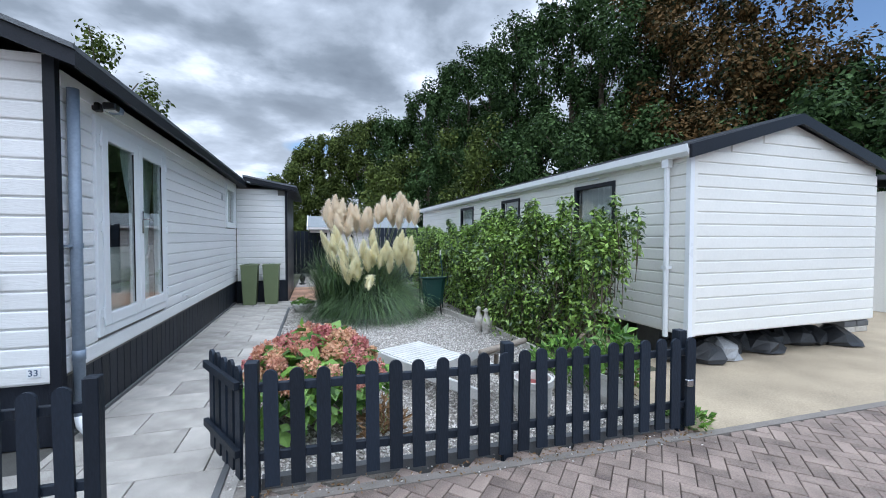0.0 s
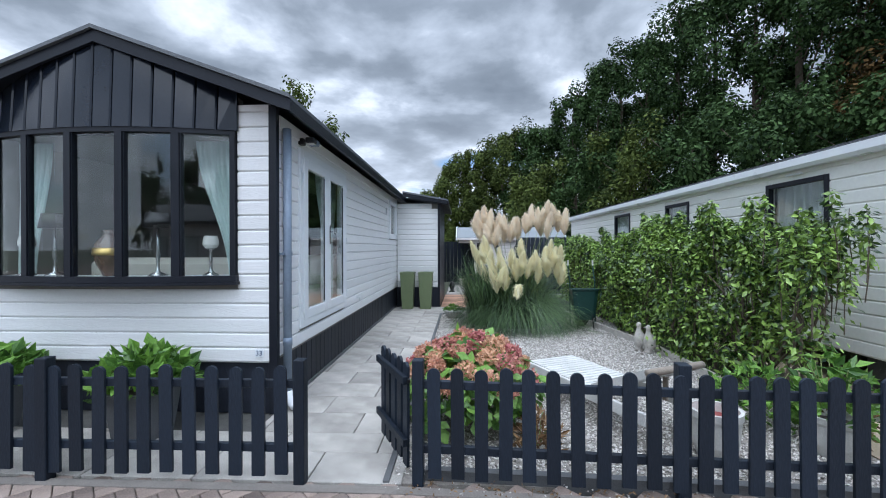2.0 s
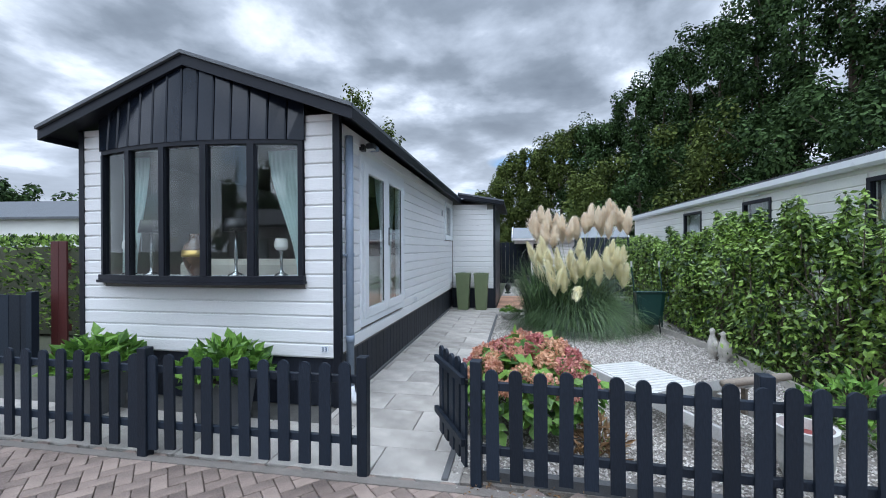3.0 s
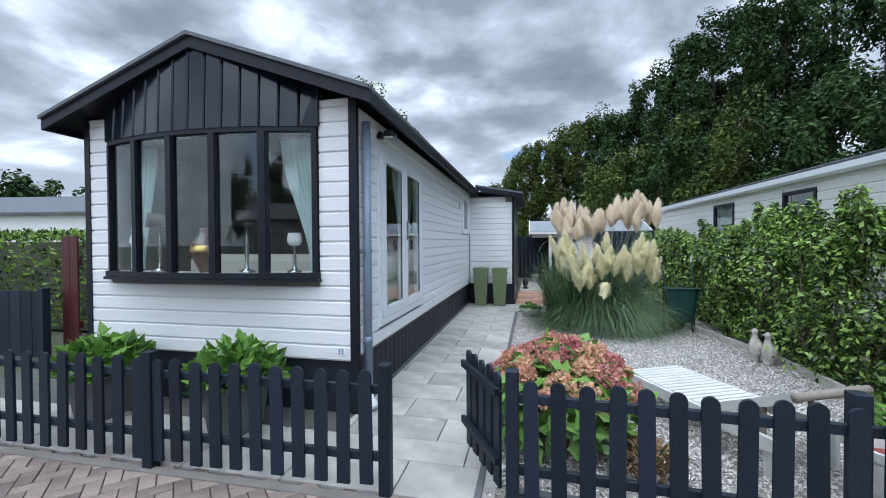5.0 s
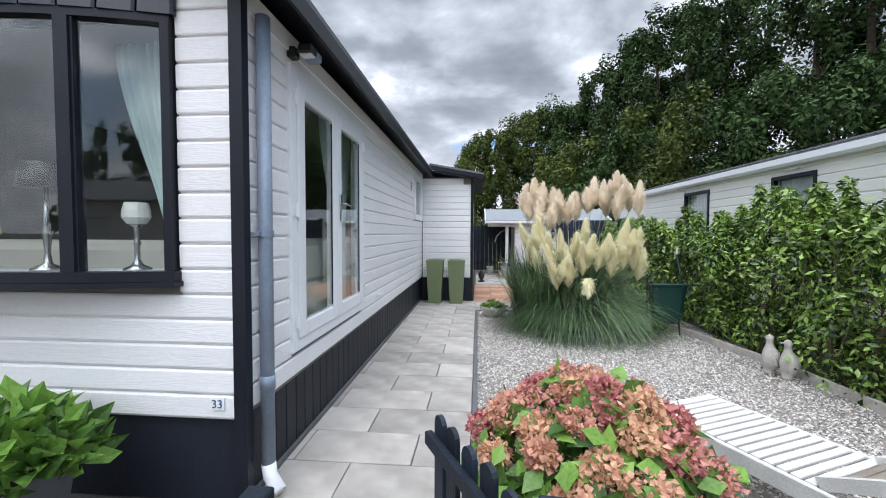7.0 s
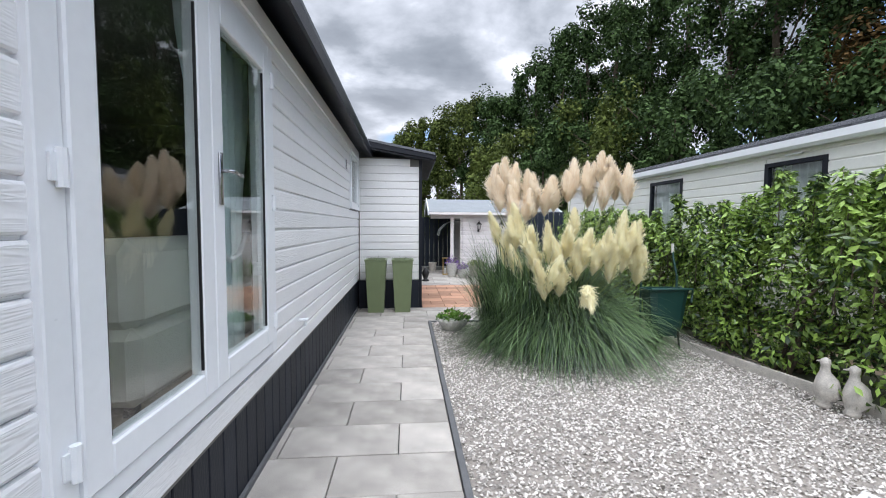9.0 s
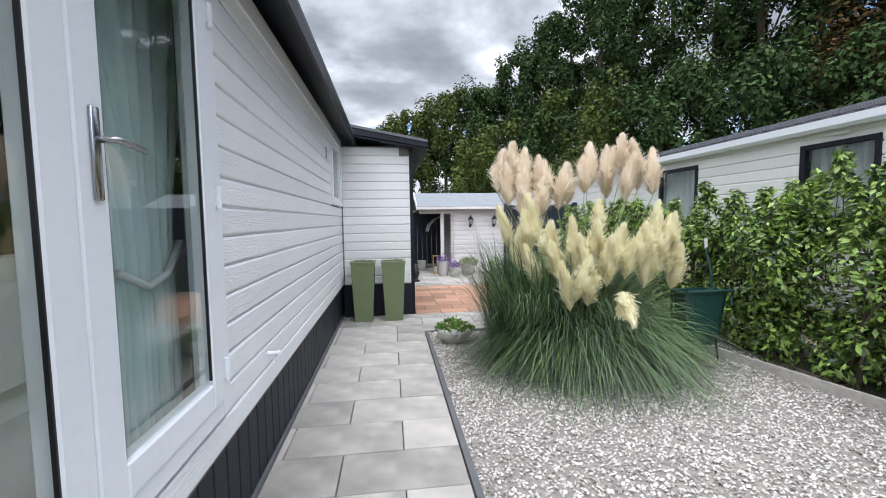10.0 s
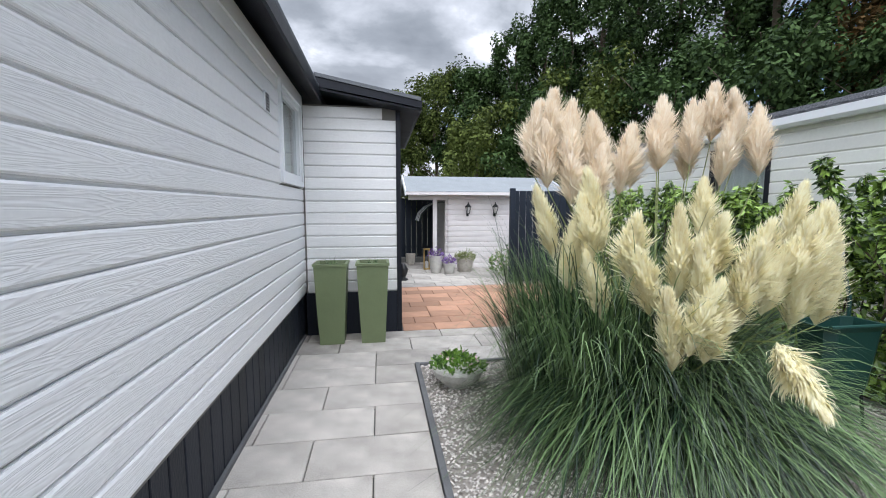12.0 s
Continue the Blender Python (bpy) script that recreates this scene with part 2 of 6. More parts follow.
# the gloom indoors is put into these two colours, the far partition darkest
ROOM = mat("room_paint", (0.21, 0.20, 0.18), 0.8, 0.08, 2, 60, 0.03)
ROOM_DARK = mat("dim_partition", (0.06, 0.055, 0.05), 0.8, 0.15, 2, 60, 0.03)
LAMINATE = mat("laminate_floor", (0.26, 0.2, 0.14), 0.5, 0.2, 3, 60, 0.05, stretch=(1, 0.2, 1))
SHADE_W = mat("white_lantern", (0.6, 0.6, 0.58), 0.5, 0.05, 8, 60, 0.05)
AMBER = mat("amber_glaze", (0.06, 0.025, 0.01), 0.15, 0.5, 9, 30, 0.03, coat=0.6)
MAROON = mat("maroon_timber", (0.07, 0.015, 0.013), 0.5, 0.25, 5, 80, 0.2, stretch=(1, 1, 0.25))
SHED_W = mat("white_shed_log", (0.80, 0.77, 0.76), 0.7, 0.08, 3, 60, 0.15, random_obj=0.25)
STRIPE_D = mat("awning_dark", (0.02, 0.035, 0.03), 0.8, 0.1, 6, 120, 0.1)
STRIPE_W = mat("awning_white", (0.72, 0.72, 0.68), 0.8, 0.06, 6, 120, 0.1)
BRASS = mat("brass_lantern", (0.6, 0.42, 0.15), 0.35, 0.15, 6, 60, 0.05, metal=1.0)
TARP = mat("stored_dark", (0.02, 0.022, 0.025), 0.5, 0.4, 6, 40, 0.3)
TARP_W = mat("stored_grey", (0.32, 0.33, 0.34), 0.5, 0.3, 6, 40, 0.3)
PURPLE = mat("purple_flower", (0.22, 0.12, 0.36), 0.7, 0.3, 9, 60, 0, random_isl=0.5)
PINKW = mat("pale_flower", (0.72, 0.52, 0.55), 0.7, 0.2, 9, 60, 0, random_isl=0.5)
DRY = mat("dry_leaf", (0.20, 0.12, 0.055), 0.8, 0.3, 9, 60, 0, random_isl=0.6)
GLASS = glass_mat("window_glass")
INK = mat("sign_ink", (0.05, 0.09, 0.16), 0.6, 0.1, 9, 60, 0)
FROST = mat("net_pane", (0.55, 0.62, 0.62), 0.25, 0.05, 5, 80, 0.02)


# ---- builders ----
def bm_boxes(*specs, bevel=0.0):
    """A bmesh of boxes (x0, y0, z0, x1, y1, z1)."""
    bm = bmesh.new()
    for x0, y0, z0, x1, y1, z1 in specs:
        v = [bm.verts.new(p) for p in ((x0, y0, z0), (x1, y0, z0), (x1, y1, z0), (x0, y1, z0), (x0, y0, z1), (x1, y0, z1), (x1, y1, z1), (x0, y1, z1))]
        for f in ((3, 2, 1, 0), (4, 5, 6, 7), (0, 1, 5, 4), (1, 2, 6, 5), (2, 3, 7, 6), (3, 0, 4, 7)):
            bm.faces.new([v[i] for i in f])
    if bevel:
        bmesh.ops.bevel(bm, geom=bm.edges[:], offset=bevel, segments=1, affect="EDGES")
    bmesh.ops.recalc_face_normals(bm, faces=bm.faces[:])
    return bm


def bm_prism(profile, axis, a, b):
    """A profile of 2D points swept along an axis from a to b: 'x' takes (y, z), 'y' takes (x, z), 'z' takes (x, y)."""
    bm = bmesh.new()

    def at(p, t):
        return {"x": (t, p[0], p[1]), "y": (p[0], t, p[1]), "z": (p[0], p[1], t)}[axis]
    v0 = [bm.verts.new(at(p, a)) for p in profile]
    v1 = [bm.verts.new(at(p, b)) for p in profile]
    n = len(profile)
    bm.faces.new(v0)
    bm.faces.new(v1[::-1])
    for i in range(n):
        bm.faces.new((v0[i], v1[i], v1[(i + 1) % n], v0[(i + 1) % n]))
    bmesh.ops.recalc_face_normals(bm, faces=bm.faces[:])
    return bm


def bm_lathe(profile, centre=(0, 0, 0), n=24, flute=0.0):
    """Rings (radius, z) turned round the z axis."""
    bm = bmesh.new()
    rings = []
    for r, z in profile:
        ring = []
        for i in range(n):
            a = 2 * math.pi * i / n
            k = r * (1 + (flute if i % 2 else 0))
            ring.append(bm.verts.new((centre[0] + k * math.cos(a), centre[1] + k * math.sin(a), centre[2] + z)))
        rings.append(ring)
    for p, q in zip(rings, rings[1:]):
        for i in range(n):
            bm.faces.new((p[i], p[(i + 1) % n], q[(i + 1) % n], q[i]))
    if profile[0][0] > 1e-4:
        bm.faces.new(rings[0][::-1])
    if profile[-1][0] > 1e-4:
        bm.faces.new(rings[-1])
    bmesh.ops.recalc_face_normals(bm, faces=bm.faces[:])
    return bm


def bm_tube(points, r, n=8, r_end=None):
    """A round tube through points, tapering to r_end."""
    bm = bmesh.new()
    rings = []
    pts = [Vector(p) for p in points]
    for i, p in enumerate(pts):
        d = (pts[min(i + 1, len(pts) - 1)] - pts[max(i - 1, 0)]).normalized()
        u = d.orthogonal().normalized() if i == 0 else (u - d * u.dot(d)).normalized()
        w = d.cross(u)
        k = r + ((r_end if r_end is not None else r) - r) * i / (len(pts) - 1)
        rings.append([bm.verts.new(p + k * (u * math.cos(2 * math.pi * j / n) + w * math.sin(2 * math.pi * j / n))) for j in range(n)])
    for p, q in zip(rings, rings[1:]):
        for i in range(n):
            bm.faces.new((p[i], p[(i + 1) % n], q[(i + 1) % n], q[i]))
    bm.faces.new(rings[0][::-1])
    bm.faces.new(rings[-1])
    bmesh.ops.recalc_face_normals(bm, faces=bm.faces[:])
    return bm


def merge(*bms):
    out = bmesh.new()
    for b in bms:
        me = bpy.data.meshes.new("tmp")
        b.to_mesh(me)
        b.free()
        out.from_mesh(me)
        bpy.data.meshes.remove(me)
    return out


def mesh_of(name, bm, material, smooth=False):
    me = bpy.data.meshes.new(name)
    bm.to_mesh(me)
    bm.free()
    me.materials.append(material)
    if smooth:
        me.polygons.foreach_set("use_smooth", [True] * len(me.polygons))
    return me


def thing(name, x, y, z, label, category, group="", kind="", rz=0.0):
    """An Empty at the base of a thing, that parents its parts."""
    ob = new(name)
    ob.matrix_world = pose(x, y, z, 0, 0, rz)
    ob.empty_display_size = 0.1
    return tagged(ob, label, category, group, kind)


def attach(ob, parent, local=False):
    ob.parent = parent
    if not local:
        top = parent
        chain = Matrix.Identity(4)
        while top is not None:
            chain = (top.matrix_parent_inverse @ top.matrix_basis if top.parent else top.matrix_basis) @ chain
            top = top.parent
        ob.matrix_parent_inverse = chain.inverted()
    return ob


def part(name, bm, material, parent, label="", smooth=False, local=False, kind=""):
    """One mesh object under a thing or a part; in world coordinates, or in those of its parent."""
    ob = new(name, mesh_of(name, bm, material, smooth))
    attach(ob, parent, local)
    return tagged(ob, label, kind=kind)


def solid(name, bm, material, label, category, kind="structure", smooth=False, group=""):
    ob = new(name, mesh_of(name, bm, material, smooth))
    return tagged(ob, label, category, group, kind)


def soup(name, verts, faces, material):
    me = bpy.data.meshes.new(name)
    me.from_pydata(verts.tolist() if hasattr(verts, "tolist") else verts, [], faces.tolist() if hasattr(faces, "tolist") else faces)
    me.materials.append(material)
    return new(name, me)


def leaf_soup(points, normals, size, rng, ratio=0.45, fold=0.25):
    """Folded pointed leaves, two triangles pairs each, growing from points roughly along normals."""
    n = len(points)
    d = normals + rng.normal(0, 0.55, (n, 3))
    d /= np.linalg.norm(d, axis=1)[:, None] + 1e-9
    side = np.cross(d, rng.normal(0, 1, (n, 3)))
    side /= np.linalg.norm(side, axis=1)[:, None] + 1e-9
    up = np.cross(side, d)
    L = size * rng.uniform(0.6, 1.25, n)[:, None]
    base = points
    mid = base + d * L * 0.5
    tip = base + d * L - up * L * 0.15
    a = mid + side * L * ratio * 0.5 + up * L * fold * 0.4
    b = mid - side * L * ratio * 0.5 + up * L * fold * 0.4
    v = np.stack([base, a, tip, b], 1).reshape(-1, 3)
    i = np.arange(n)[:, None] * 4
    f = np.concatenate([i + np.array([[0, 1, 2]]), i + np.array([[0, 2, 3]])], 0)
    return v, f


def clump_soup(points, normals, size, rng, ratio=0.55):
    """Leaves that lie like shingles over a clump: each faces outwards and up, its tip hanging."""
    n = len(points)
    nrm = normals + np.array((0, 0, 0.45)) + rng.normal(0, 0.42, (n, 3))
    nrm /= np.linalg.norm(nrm, axis=1)[:, None] + 1e-9
    d = rng.normal(0, 0.8, (n, 3)) - np.array((0, 0, 0.5)) + normals * 0.5
    d -= nrm * (d * nrm).sum(1)[:, None]
    d /= np.linalg.norm(d, axis=1)[:, None] + 1e-9
    side = np.cross(nrm, d)
    L = size * rng.uniform(0.6, 1.3, n)[:, None]
    mid = points + d * L * 0.5
    tip = points + d * L - nrm * L * 0.18
    a = mid + side * L * ratio * 0.5 - nrm * L * 0.06
    b = mid - side * L * ratio * 0.5 - nrm * L * 0.06
    v = np.stack([points, a, tip, b], 1).reshape(-1, 3)
    i = np.arange(n)[:, None] * 4
    return v, np.concatenate([i + np.array([[0, 1, 2]]), i + np.array([[0, 2, 3]])], 0)


def blob_points(n, rng, centres, radii):
    """Points near the skins of many overlapping lumps."""
    k = rng.integers(0, len(centres), n)
    d = rng.normal(0, 1, (n, 3))
    d /= np.linalg.norm(d, axis=1)[:, None]
    r = rng.uniform(0.55, 1.05, n)[:, None]
    return np.asarray(centres)[k] + d * r * np.asarray(radii)[k], d


# ---- the setting ----
WALL_X, FRONT_Y, LEFT_X, BACK_Y = -1.81, 4.53, -4.95, 20.0
RIDGE_X, RIDGE_Z, EAVE_Z = -3.38, 3.50, 2.86
SILL_Z, HEAD_Z, WIN_L, WIN_R = 1.28, 2.67, -4.63, -2.19
SLOPE = (RIDGE_Z - EAVE_Z) / (RIDGE_X - (-1.62)) * -1


def roof_z(x):
    return RIDGE_Z - abs(x - RIDGE_X) * SLOPE


ground = solid("ground", bm_boxes((-400, -400, -0.3, 400, 900, -0.10)), EARTH, "dark earth reaching to the far trees", "ground")
road_bed = solid("road", bm_boxes((-40, -30, -0.12, 40, 3.36, -0.028)), BRICK_OBJ, "sand bed under the clay pavers of the lane", "road")
drive = solid("driveway", bm_prism([(3.05, 3.24), (12, 3.03), (12, 11), (3.12, 11)], "z", -0.12, -0.002), DRIVE, "sandy stained concrete driveway beside the fence", "driveway")
edging = solid("road_edging", bm_prism([(-6.5, 3.32), (-0.4, 3.34), (3.0, 3.20), (9, 3.06), (9, 3.14), (3.0, 3.27), (-0.4, 3.42), (-6.5, 3.39)], "z", -0.1, 0.003), EDGE, "worn grey edging stones between lane and gardens", "edging")
bed = solid("gravel_bed", bm_boxes((-0.54, 3.48, -0.12, 3.1, 10.394, -0.012)), GRAVEL_BED, "grey bed under white garden gravel", "gravel")
path_bed = solid("path", bm_boxes((-6.6, 3.40, -0.12, -0.58, 10.37, -0.022)), JOINT, "dark joints of the slab path along the chalet", "path")
patio = solid("patio", bm_boxes((-0.66, 10.38, -0.12, 7.0, 11.56, -0.022), (-0.64, 11.56, -0.12, 7.0, 14.4, -0.022), (-0.64, 14.4, -0.12, 7.0, 20, -0.022)), JOINT, "dark sand joints under the patio paving", "patio")
soil_strip = solid("hedge_soil", bm_boxes((3.1, 4.6, -0.12, 4.0, 14.3, 0.0)), EARTH, "dark soil strip under the laurel hedge", "soil")
kerb = solid("path_kerb", bm_boxes((-0.58, 3.46, -0.1, -0.535, 10.435, 0.018), bevel=0.004), KERB, "dark concrete edging between path and gravel", "kerb")
kerb2 = solid("patio_kerb", bm_boxes((-0.53, 10.395, -0.1, 2.4, 10.435, 0.015), bevel=0.004), KERB, "dark concrete edging at the end of the gravel", "kerb")
fence_kerb = solid("fence_kerb", bm_prism([(-0.30, 3.52), (2.96, 3.37), (2.96, 3.43), (-0.30, 3.58)], "z", -0.1, 0.06), KERB, "dirty concrete edging under the picket fence", "kerb")
board_edge = solid("hedge_edging", merge(bm_prism([(2.52, 9.2), (2.56, 9.2), (2.92, 7.2), (2.88, 7.2)], "z", -0.1, 0.09), bm_prism([(2.88, 7.2), (2.92, 7.2), (2.94, 5.6), (2.90, 5.6)], "z", -0.1, 0.09)), STONE, "low stone edging along the hedge", "edging")


# ---- the chalet ----
BOARD = 0.14


def board_profile(h):
    """Section (depth, height) of a board: a shadow groove at its foot, a rounded upper edge."""
    return [(-0.002, 0.0), (0.001, 0.0), (0.003, 0.010), (0.017, 0.013), (0.021, 0.020), (0.022, h - 0.012), (0.017, h - 0.002), (-0.002, h - 0.001)]


def side_board(y0, y1, z0, h, x=WALL_X):
    return bm_prism([(x - 0.02 + d, z0 + z) for d, z in board_profile(h)], "y", y0, y1)


def front_board(x0, x1, z0, h, y=FRONT_Y):
    return bm_prism([(y + 0.02 - d, z0 + z) for d, z in board_profile(h)], "x", x0, x1)


def build_chalet():
    c = thing("chalet", -3.4, 4.6, 0, "white boarded chalet with dark grey trim and gabled roof", "chalet")
    T = 0.10
    X, Y = WALL_X - 0.02, FRONT_Y + 0.02
    floor_z = 0.62
    D0, D1, DZ0, DZ1 = 5.11, 6.74, 0.75, 2.61
    W0, W1, WZ0, WZ1 = 10.52, 11.42, 1.86, 2.70
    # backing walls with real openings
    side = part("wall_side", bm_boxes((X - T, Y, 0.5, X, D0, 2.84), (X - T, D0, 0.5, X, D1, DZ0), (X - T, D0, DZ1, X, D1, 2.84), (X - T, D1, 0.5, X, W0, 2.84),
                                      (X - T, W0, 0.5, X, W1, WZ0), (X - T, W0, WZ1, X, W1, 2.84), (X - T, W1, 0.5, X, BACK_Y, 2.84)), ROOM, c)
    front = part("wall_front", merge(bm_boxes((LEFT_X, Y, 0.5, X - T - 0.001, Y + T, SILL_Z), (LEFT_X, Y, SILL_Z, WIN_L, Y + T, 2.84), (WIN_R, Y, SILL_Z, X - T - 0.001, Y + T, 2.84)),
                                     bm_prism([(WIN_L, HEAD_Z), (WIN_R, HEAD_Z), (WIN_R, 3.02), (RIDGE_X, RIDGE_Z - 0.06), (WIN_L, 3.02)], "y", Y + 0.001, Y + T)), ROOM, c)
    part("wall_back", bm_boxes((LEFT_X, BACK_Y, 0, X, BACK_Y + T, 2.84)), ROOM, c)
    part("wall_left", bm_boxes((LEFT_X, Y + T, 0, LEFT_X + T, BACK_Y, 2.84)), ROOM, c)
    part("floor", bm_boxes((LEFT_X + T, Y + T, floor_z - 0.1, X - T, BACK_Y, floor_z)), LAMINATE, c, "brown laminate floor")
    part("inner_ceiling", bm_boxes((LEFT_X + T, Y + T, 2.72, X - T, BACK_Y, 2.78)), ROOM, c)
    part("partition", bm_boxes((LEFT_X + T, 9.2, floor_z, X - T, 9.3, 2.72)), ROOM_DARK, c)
    # boards on the side and on the front
    for i in range(18):
        z = 0.52 + i * BOARD
        h = min(BOARD, 2.84 - z)
        spans = [(FRONT_Y + 0.02, 11.57)]
        for a, b, lo, hi in ((D0 - 0.03, D1 + 0.03, DZ0 - 0.03, DZ1 + 0.03), (W0 - 0.04, W1 + 0.04, WZ0 - 0.04, WZ1 + 0.04)):
            if z + h > lo + 0.02 and z < hi - 0.02:
                spans = [s for p, q in spans for s in ((p, min(q, a)), (max(p, b), q)) if s[1] - s[0] > 0.02]
        for a, b in spans if h > 0.03 else ():
            part("board", side_board(a, b, z, h), WHITE_Y, side)
        z = 0.48 + i * BOARD
        h = min(BOARD, 2.94 - z)
        if h < 0.03:
            continue
        spans = [(LEFT_X + 0.02, WALL_X - 0.02)]
        if z + h > SILL_Z - 0.03:
            spans = [(LEFT_X + 0.02, WIN_L - 0.01), (WIN_R + 0.01, WALL_X - 0.02)]
        for a, b in spans:
            part("board", front_board(a, b, z, h), WHITE_X, front)
    # corner trims
    part("corner_trim", bm_boxes((WALL_X - 0.062, FRONT_Y - 0.012, 0.0, WALL_X + 0.012, FRONT_Y + 0.0, 2.93), (WALL_X + 0.002, FRONT_Y, 0.0, WALL_X + 0.012, FRONT_Y + 0.05, 2.93)), NAVY, c, "dark grey corner trim")
    part("corner_trim", bm_boxes((LEFT_X - 0.012, FRONT_Y - 0.012, 0.0, LEFT_X + 0.055, FRONT_Y, 2.93), (LEFT_X - 0.012, FRONT_Y, 0.0, LEFT_X - 0.002, FRONT_Y + 0.1, 2.93)), NAVY, c, "dark grey corner trim")
    # outer left wall cladding and skirts
    part("skirt_front", bm_boxes((LEFT_X + 0.02, FRONT_Y + 0.04, -0.01, WALL_X - 0.03, FRONT_Y + 0.07, 0.53)), SKIRT, c, "dark grey skirt board")
    sk = part("skirt_side", bm_boxes((WALL_X - 0.08, FRONT_Y + 0.05, -0.01, WALL_X - 0.05, BACK_Y, 0.53)), SKIRT, c, "dark grey skirt planks")
    plank = mesh_of("skirt_plank", bm_boxes((-0.012, 0.004, 0.03, 0.012, 0.142, 0.52), bevel=0.004), SKIRT)
    k = 0
    y = FRONT_Y + 0.08
    while y < 11.45:
        ob = new("skirt_plank", plank)
        ob.location = (WALL_X - 0.038, y, 0)
        attach(ob, sk)
        y += 0.148
    part("skirt_foot", bm_boxes((WALL_X - 0.03, FRONT_Y + 0.06, -0.01, WALL_X - 0.005, 11.5, 0.03)), KERB, c, "grey foot strip")
    # roof: two sheets with fascia all round
    RY0, RY1 = 4.28, 20.3
    EX0, EX1 = -5.2, -1.56
    ez = roof_z(EX1)
    part("roof", bm_prism([(EX0, ez + 0.095), (RIDGE_X, RIDGE_Z + 0.095), (EX1, ez + 0.095), (EX1, ez + 0.06), (RIDGE_X, RIDGE_Z + 0.06), (EX0, ez + 0.06)], "y", RY0 - 0.03, RY1), ROOF, c, "grey roof sheet")
    part("soffit", bm_prism([(EX0 + 0.023, ez + 0.05), (RIDGE_X, RIDGE_Z + 0.055), (EX1 - 0.023, ez + 0.05), (EX1 - 0.023, ez + 0.012), (RIDGE_X, RIDGE_Z + 0.01), (EX0 + 0.023, ez + 0.012)], "y", RY0 + 0.03, RY1), NAVY, c)
    part("fascia_front", bm_prism([(EX0, ez + 0.058), (RIDGE_X, RIDGE_Z + 0.058), (EX1, ez + 0.058), (EX1, ez - 0.05), (RIDGE_X, RIDGE_Z - 0.05), (EX0, ez - 0.05)], "y", RY0, RY0 + 0.03), NAVY, c, "dark grey gable fascia")
    part("fascia_side", bm_boxes((EX1 - 0.022, RY0 + 0.032, ez - 0.05, EX1, RY1, ez + 0.057)), NAVY, c, "dark grey eaves fascia")
    part("fascia_side", bm_boxes((EX0, RY0 + 0.032, ez - 0.05, EX0 + 0.022, RY1, ez + 0.057)), NAVY, c, "dark grey eaves fascia")
    part("eaves_trim", bm_boxes((WALL_X + 0.004, FRONT_Y + 0.05, 2.73, WALL_X + 0.02, 11.55, 2.85)), UPVC, c)
    part("roof_vent", bm_lathe([(0.07, 0), (0.07, 0.14), (0.11, 0.15), (0.11, 0.19), (0.02, 0.22)], (-2.2, 9.2, roof_z(-2.2) + 0.06), 12), NAVY, c)
    # gable panel of upright planks over the bow window
    gp = part("gable_panel", bm_prism([(WIN_L + 0.02, HEAD_Z), (WIN_R - 0.02, HEAD_Z), (WIN_R - 0.02, roof_z(WIN_R) - 0.01), (RIDGE_X, RIDGE_Z - 0.01), (WIN_L + 0.02, roof_z(WIN_L) - 0.01)], "y", FRONT_Y - 0.008, FRONT_Y + 0.012), NAVY_GLOSS, c, "glossy dark gable cladding")
    m = 14
    for i in range(m):
        a = WIN_L - 0.03 + (WIN_R - WIN_L + 0.06) * i / m + 0.004
        b = WIN_L - 0.03 + (WIN_R - WIN_L + 0.06) * (i + 1) / m - 0.004
        ya, yb = bow_y(a) - 0.022, bow_y(b) - 0.022
        za, zb = roof_z(a) - 0.005, roof_z(b) - 0.005
        bm = bmesh.new()
        lo, d = HEAD_Z + 0.012, 0.022
        mid = (a + b) / 2
        xs = ((a, ya + 0.010), (a + 0.012, ya), (b - 0.012, yb), (b, yb + 0.010))
        tops = [za + (zb - za) * (x - a) / (b - a) for x, _ in xs]
        v = [[bm.verts.new((x, y, lo)) for x, y in xs], [bm.verts.new((x, min(y + 0.03, FRONT_Y - 0.034), t)) for (x, y), t in zip(xs, tops)]]
        w = [[bm.verts.new((x, y + d, lo)) for x, y in xs], [bm.verts.new((x, min(y + 0.03, FRONT_Y - 0.034) + d, t)) for (x, y), t in zip(xs, tops)]]
        for q in range(3):
            bm.faces.new((v[0][q], v[0][q + 1], v[1][q + 1], v[1][q]))
            bm.faces.new((w[0][q], w[1][q], w[1][q + 1], w[0][q + 1]))
            bm.faces.new((v[0][q], w[0][q], w[0][q + 1], v[0][q + 1]))
            bm.faces.new((v[1][q], v[1][q + 1], w[1][q + 1], w[1][q]))
        bm.faces.new((v[0][0], v[1][0], w[1][0], w[0][0]))
        bm.faces.new((v[0][3], w[0][3], w[1][3], v[1][3]))
        bmesh.ops.recalc_face_normals(bm, faces=bm.faces[:])
        part("gable_plank", bm, NAVY_GLOSS, gp)
    # bow window: five panes between dark posts
    bw = part("bow_window", bow_band(WIN_L - 0.02, WIN_R + 0.02, SILL_Z - 0.02, SILL_Z + 0.035, -0.035, 0.05), NAVY, c, "dark bow window frame")
    part("window_head", bow_band(WIN_L, WIN_R, HEAD_Z - 0.03, HEAD_Z + 0.012, -0.012, 0.06), NAVY, bw)
    part("window_sill", bow_band(WIN_L - 0.03, WIN_R + 0.03, SILL_Z - 0.05, SILL_Z - 0.022, -0.05, 0.08), NAVY, bw)
    part("inner_sill", bow_band(WIN_L + 0.02, WIN_R - 0.02, SILL_Z + 0.0, SILL_Z + 0.03, 0.052, 0.30), UPVC, bw, "white inner window board")
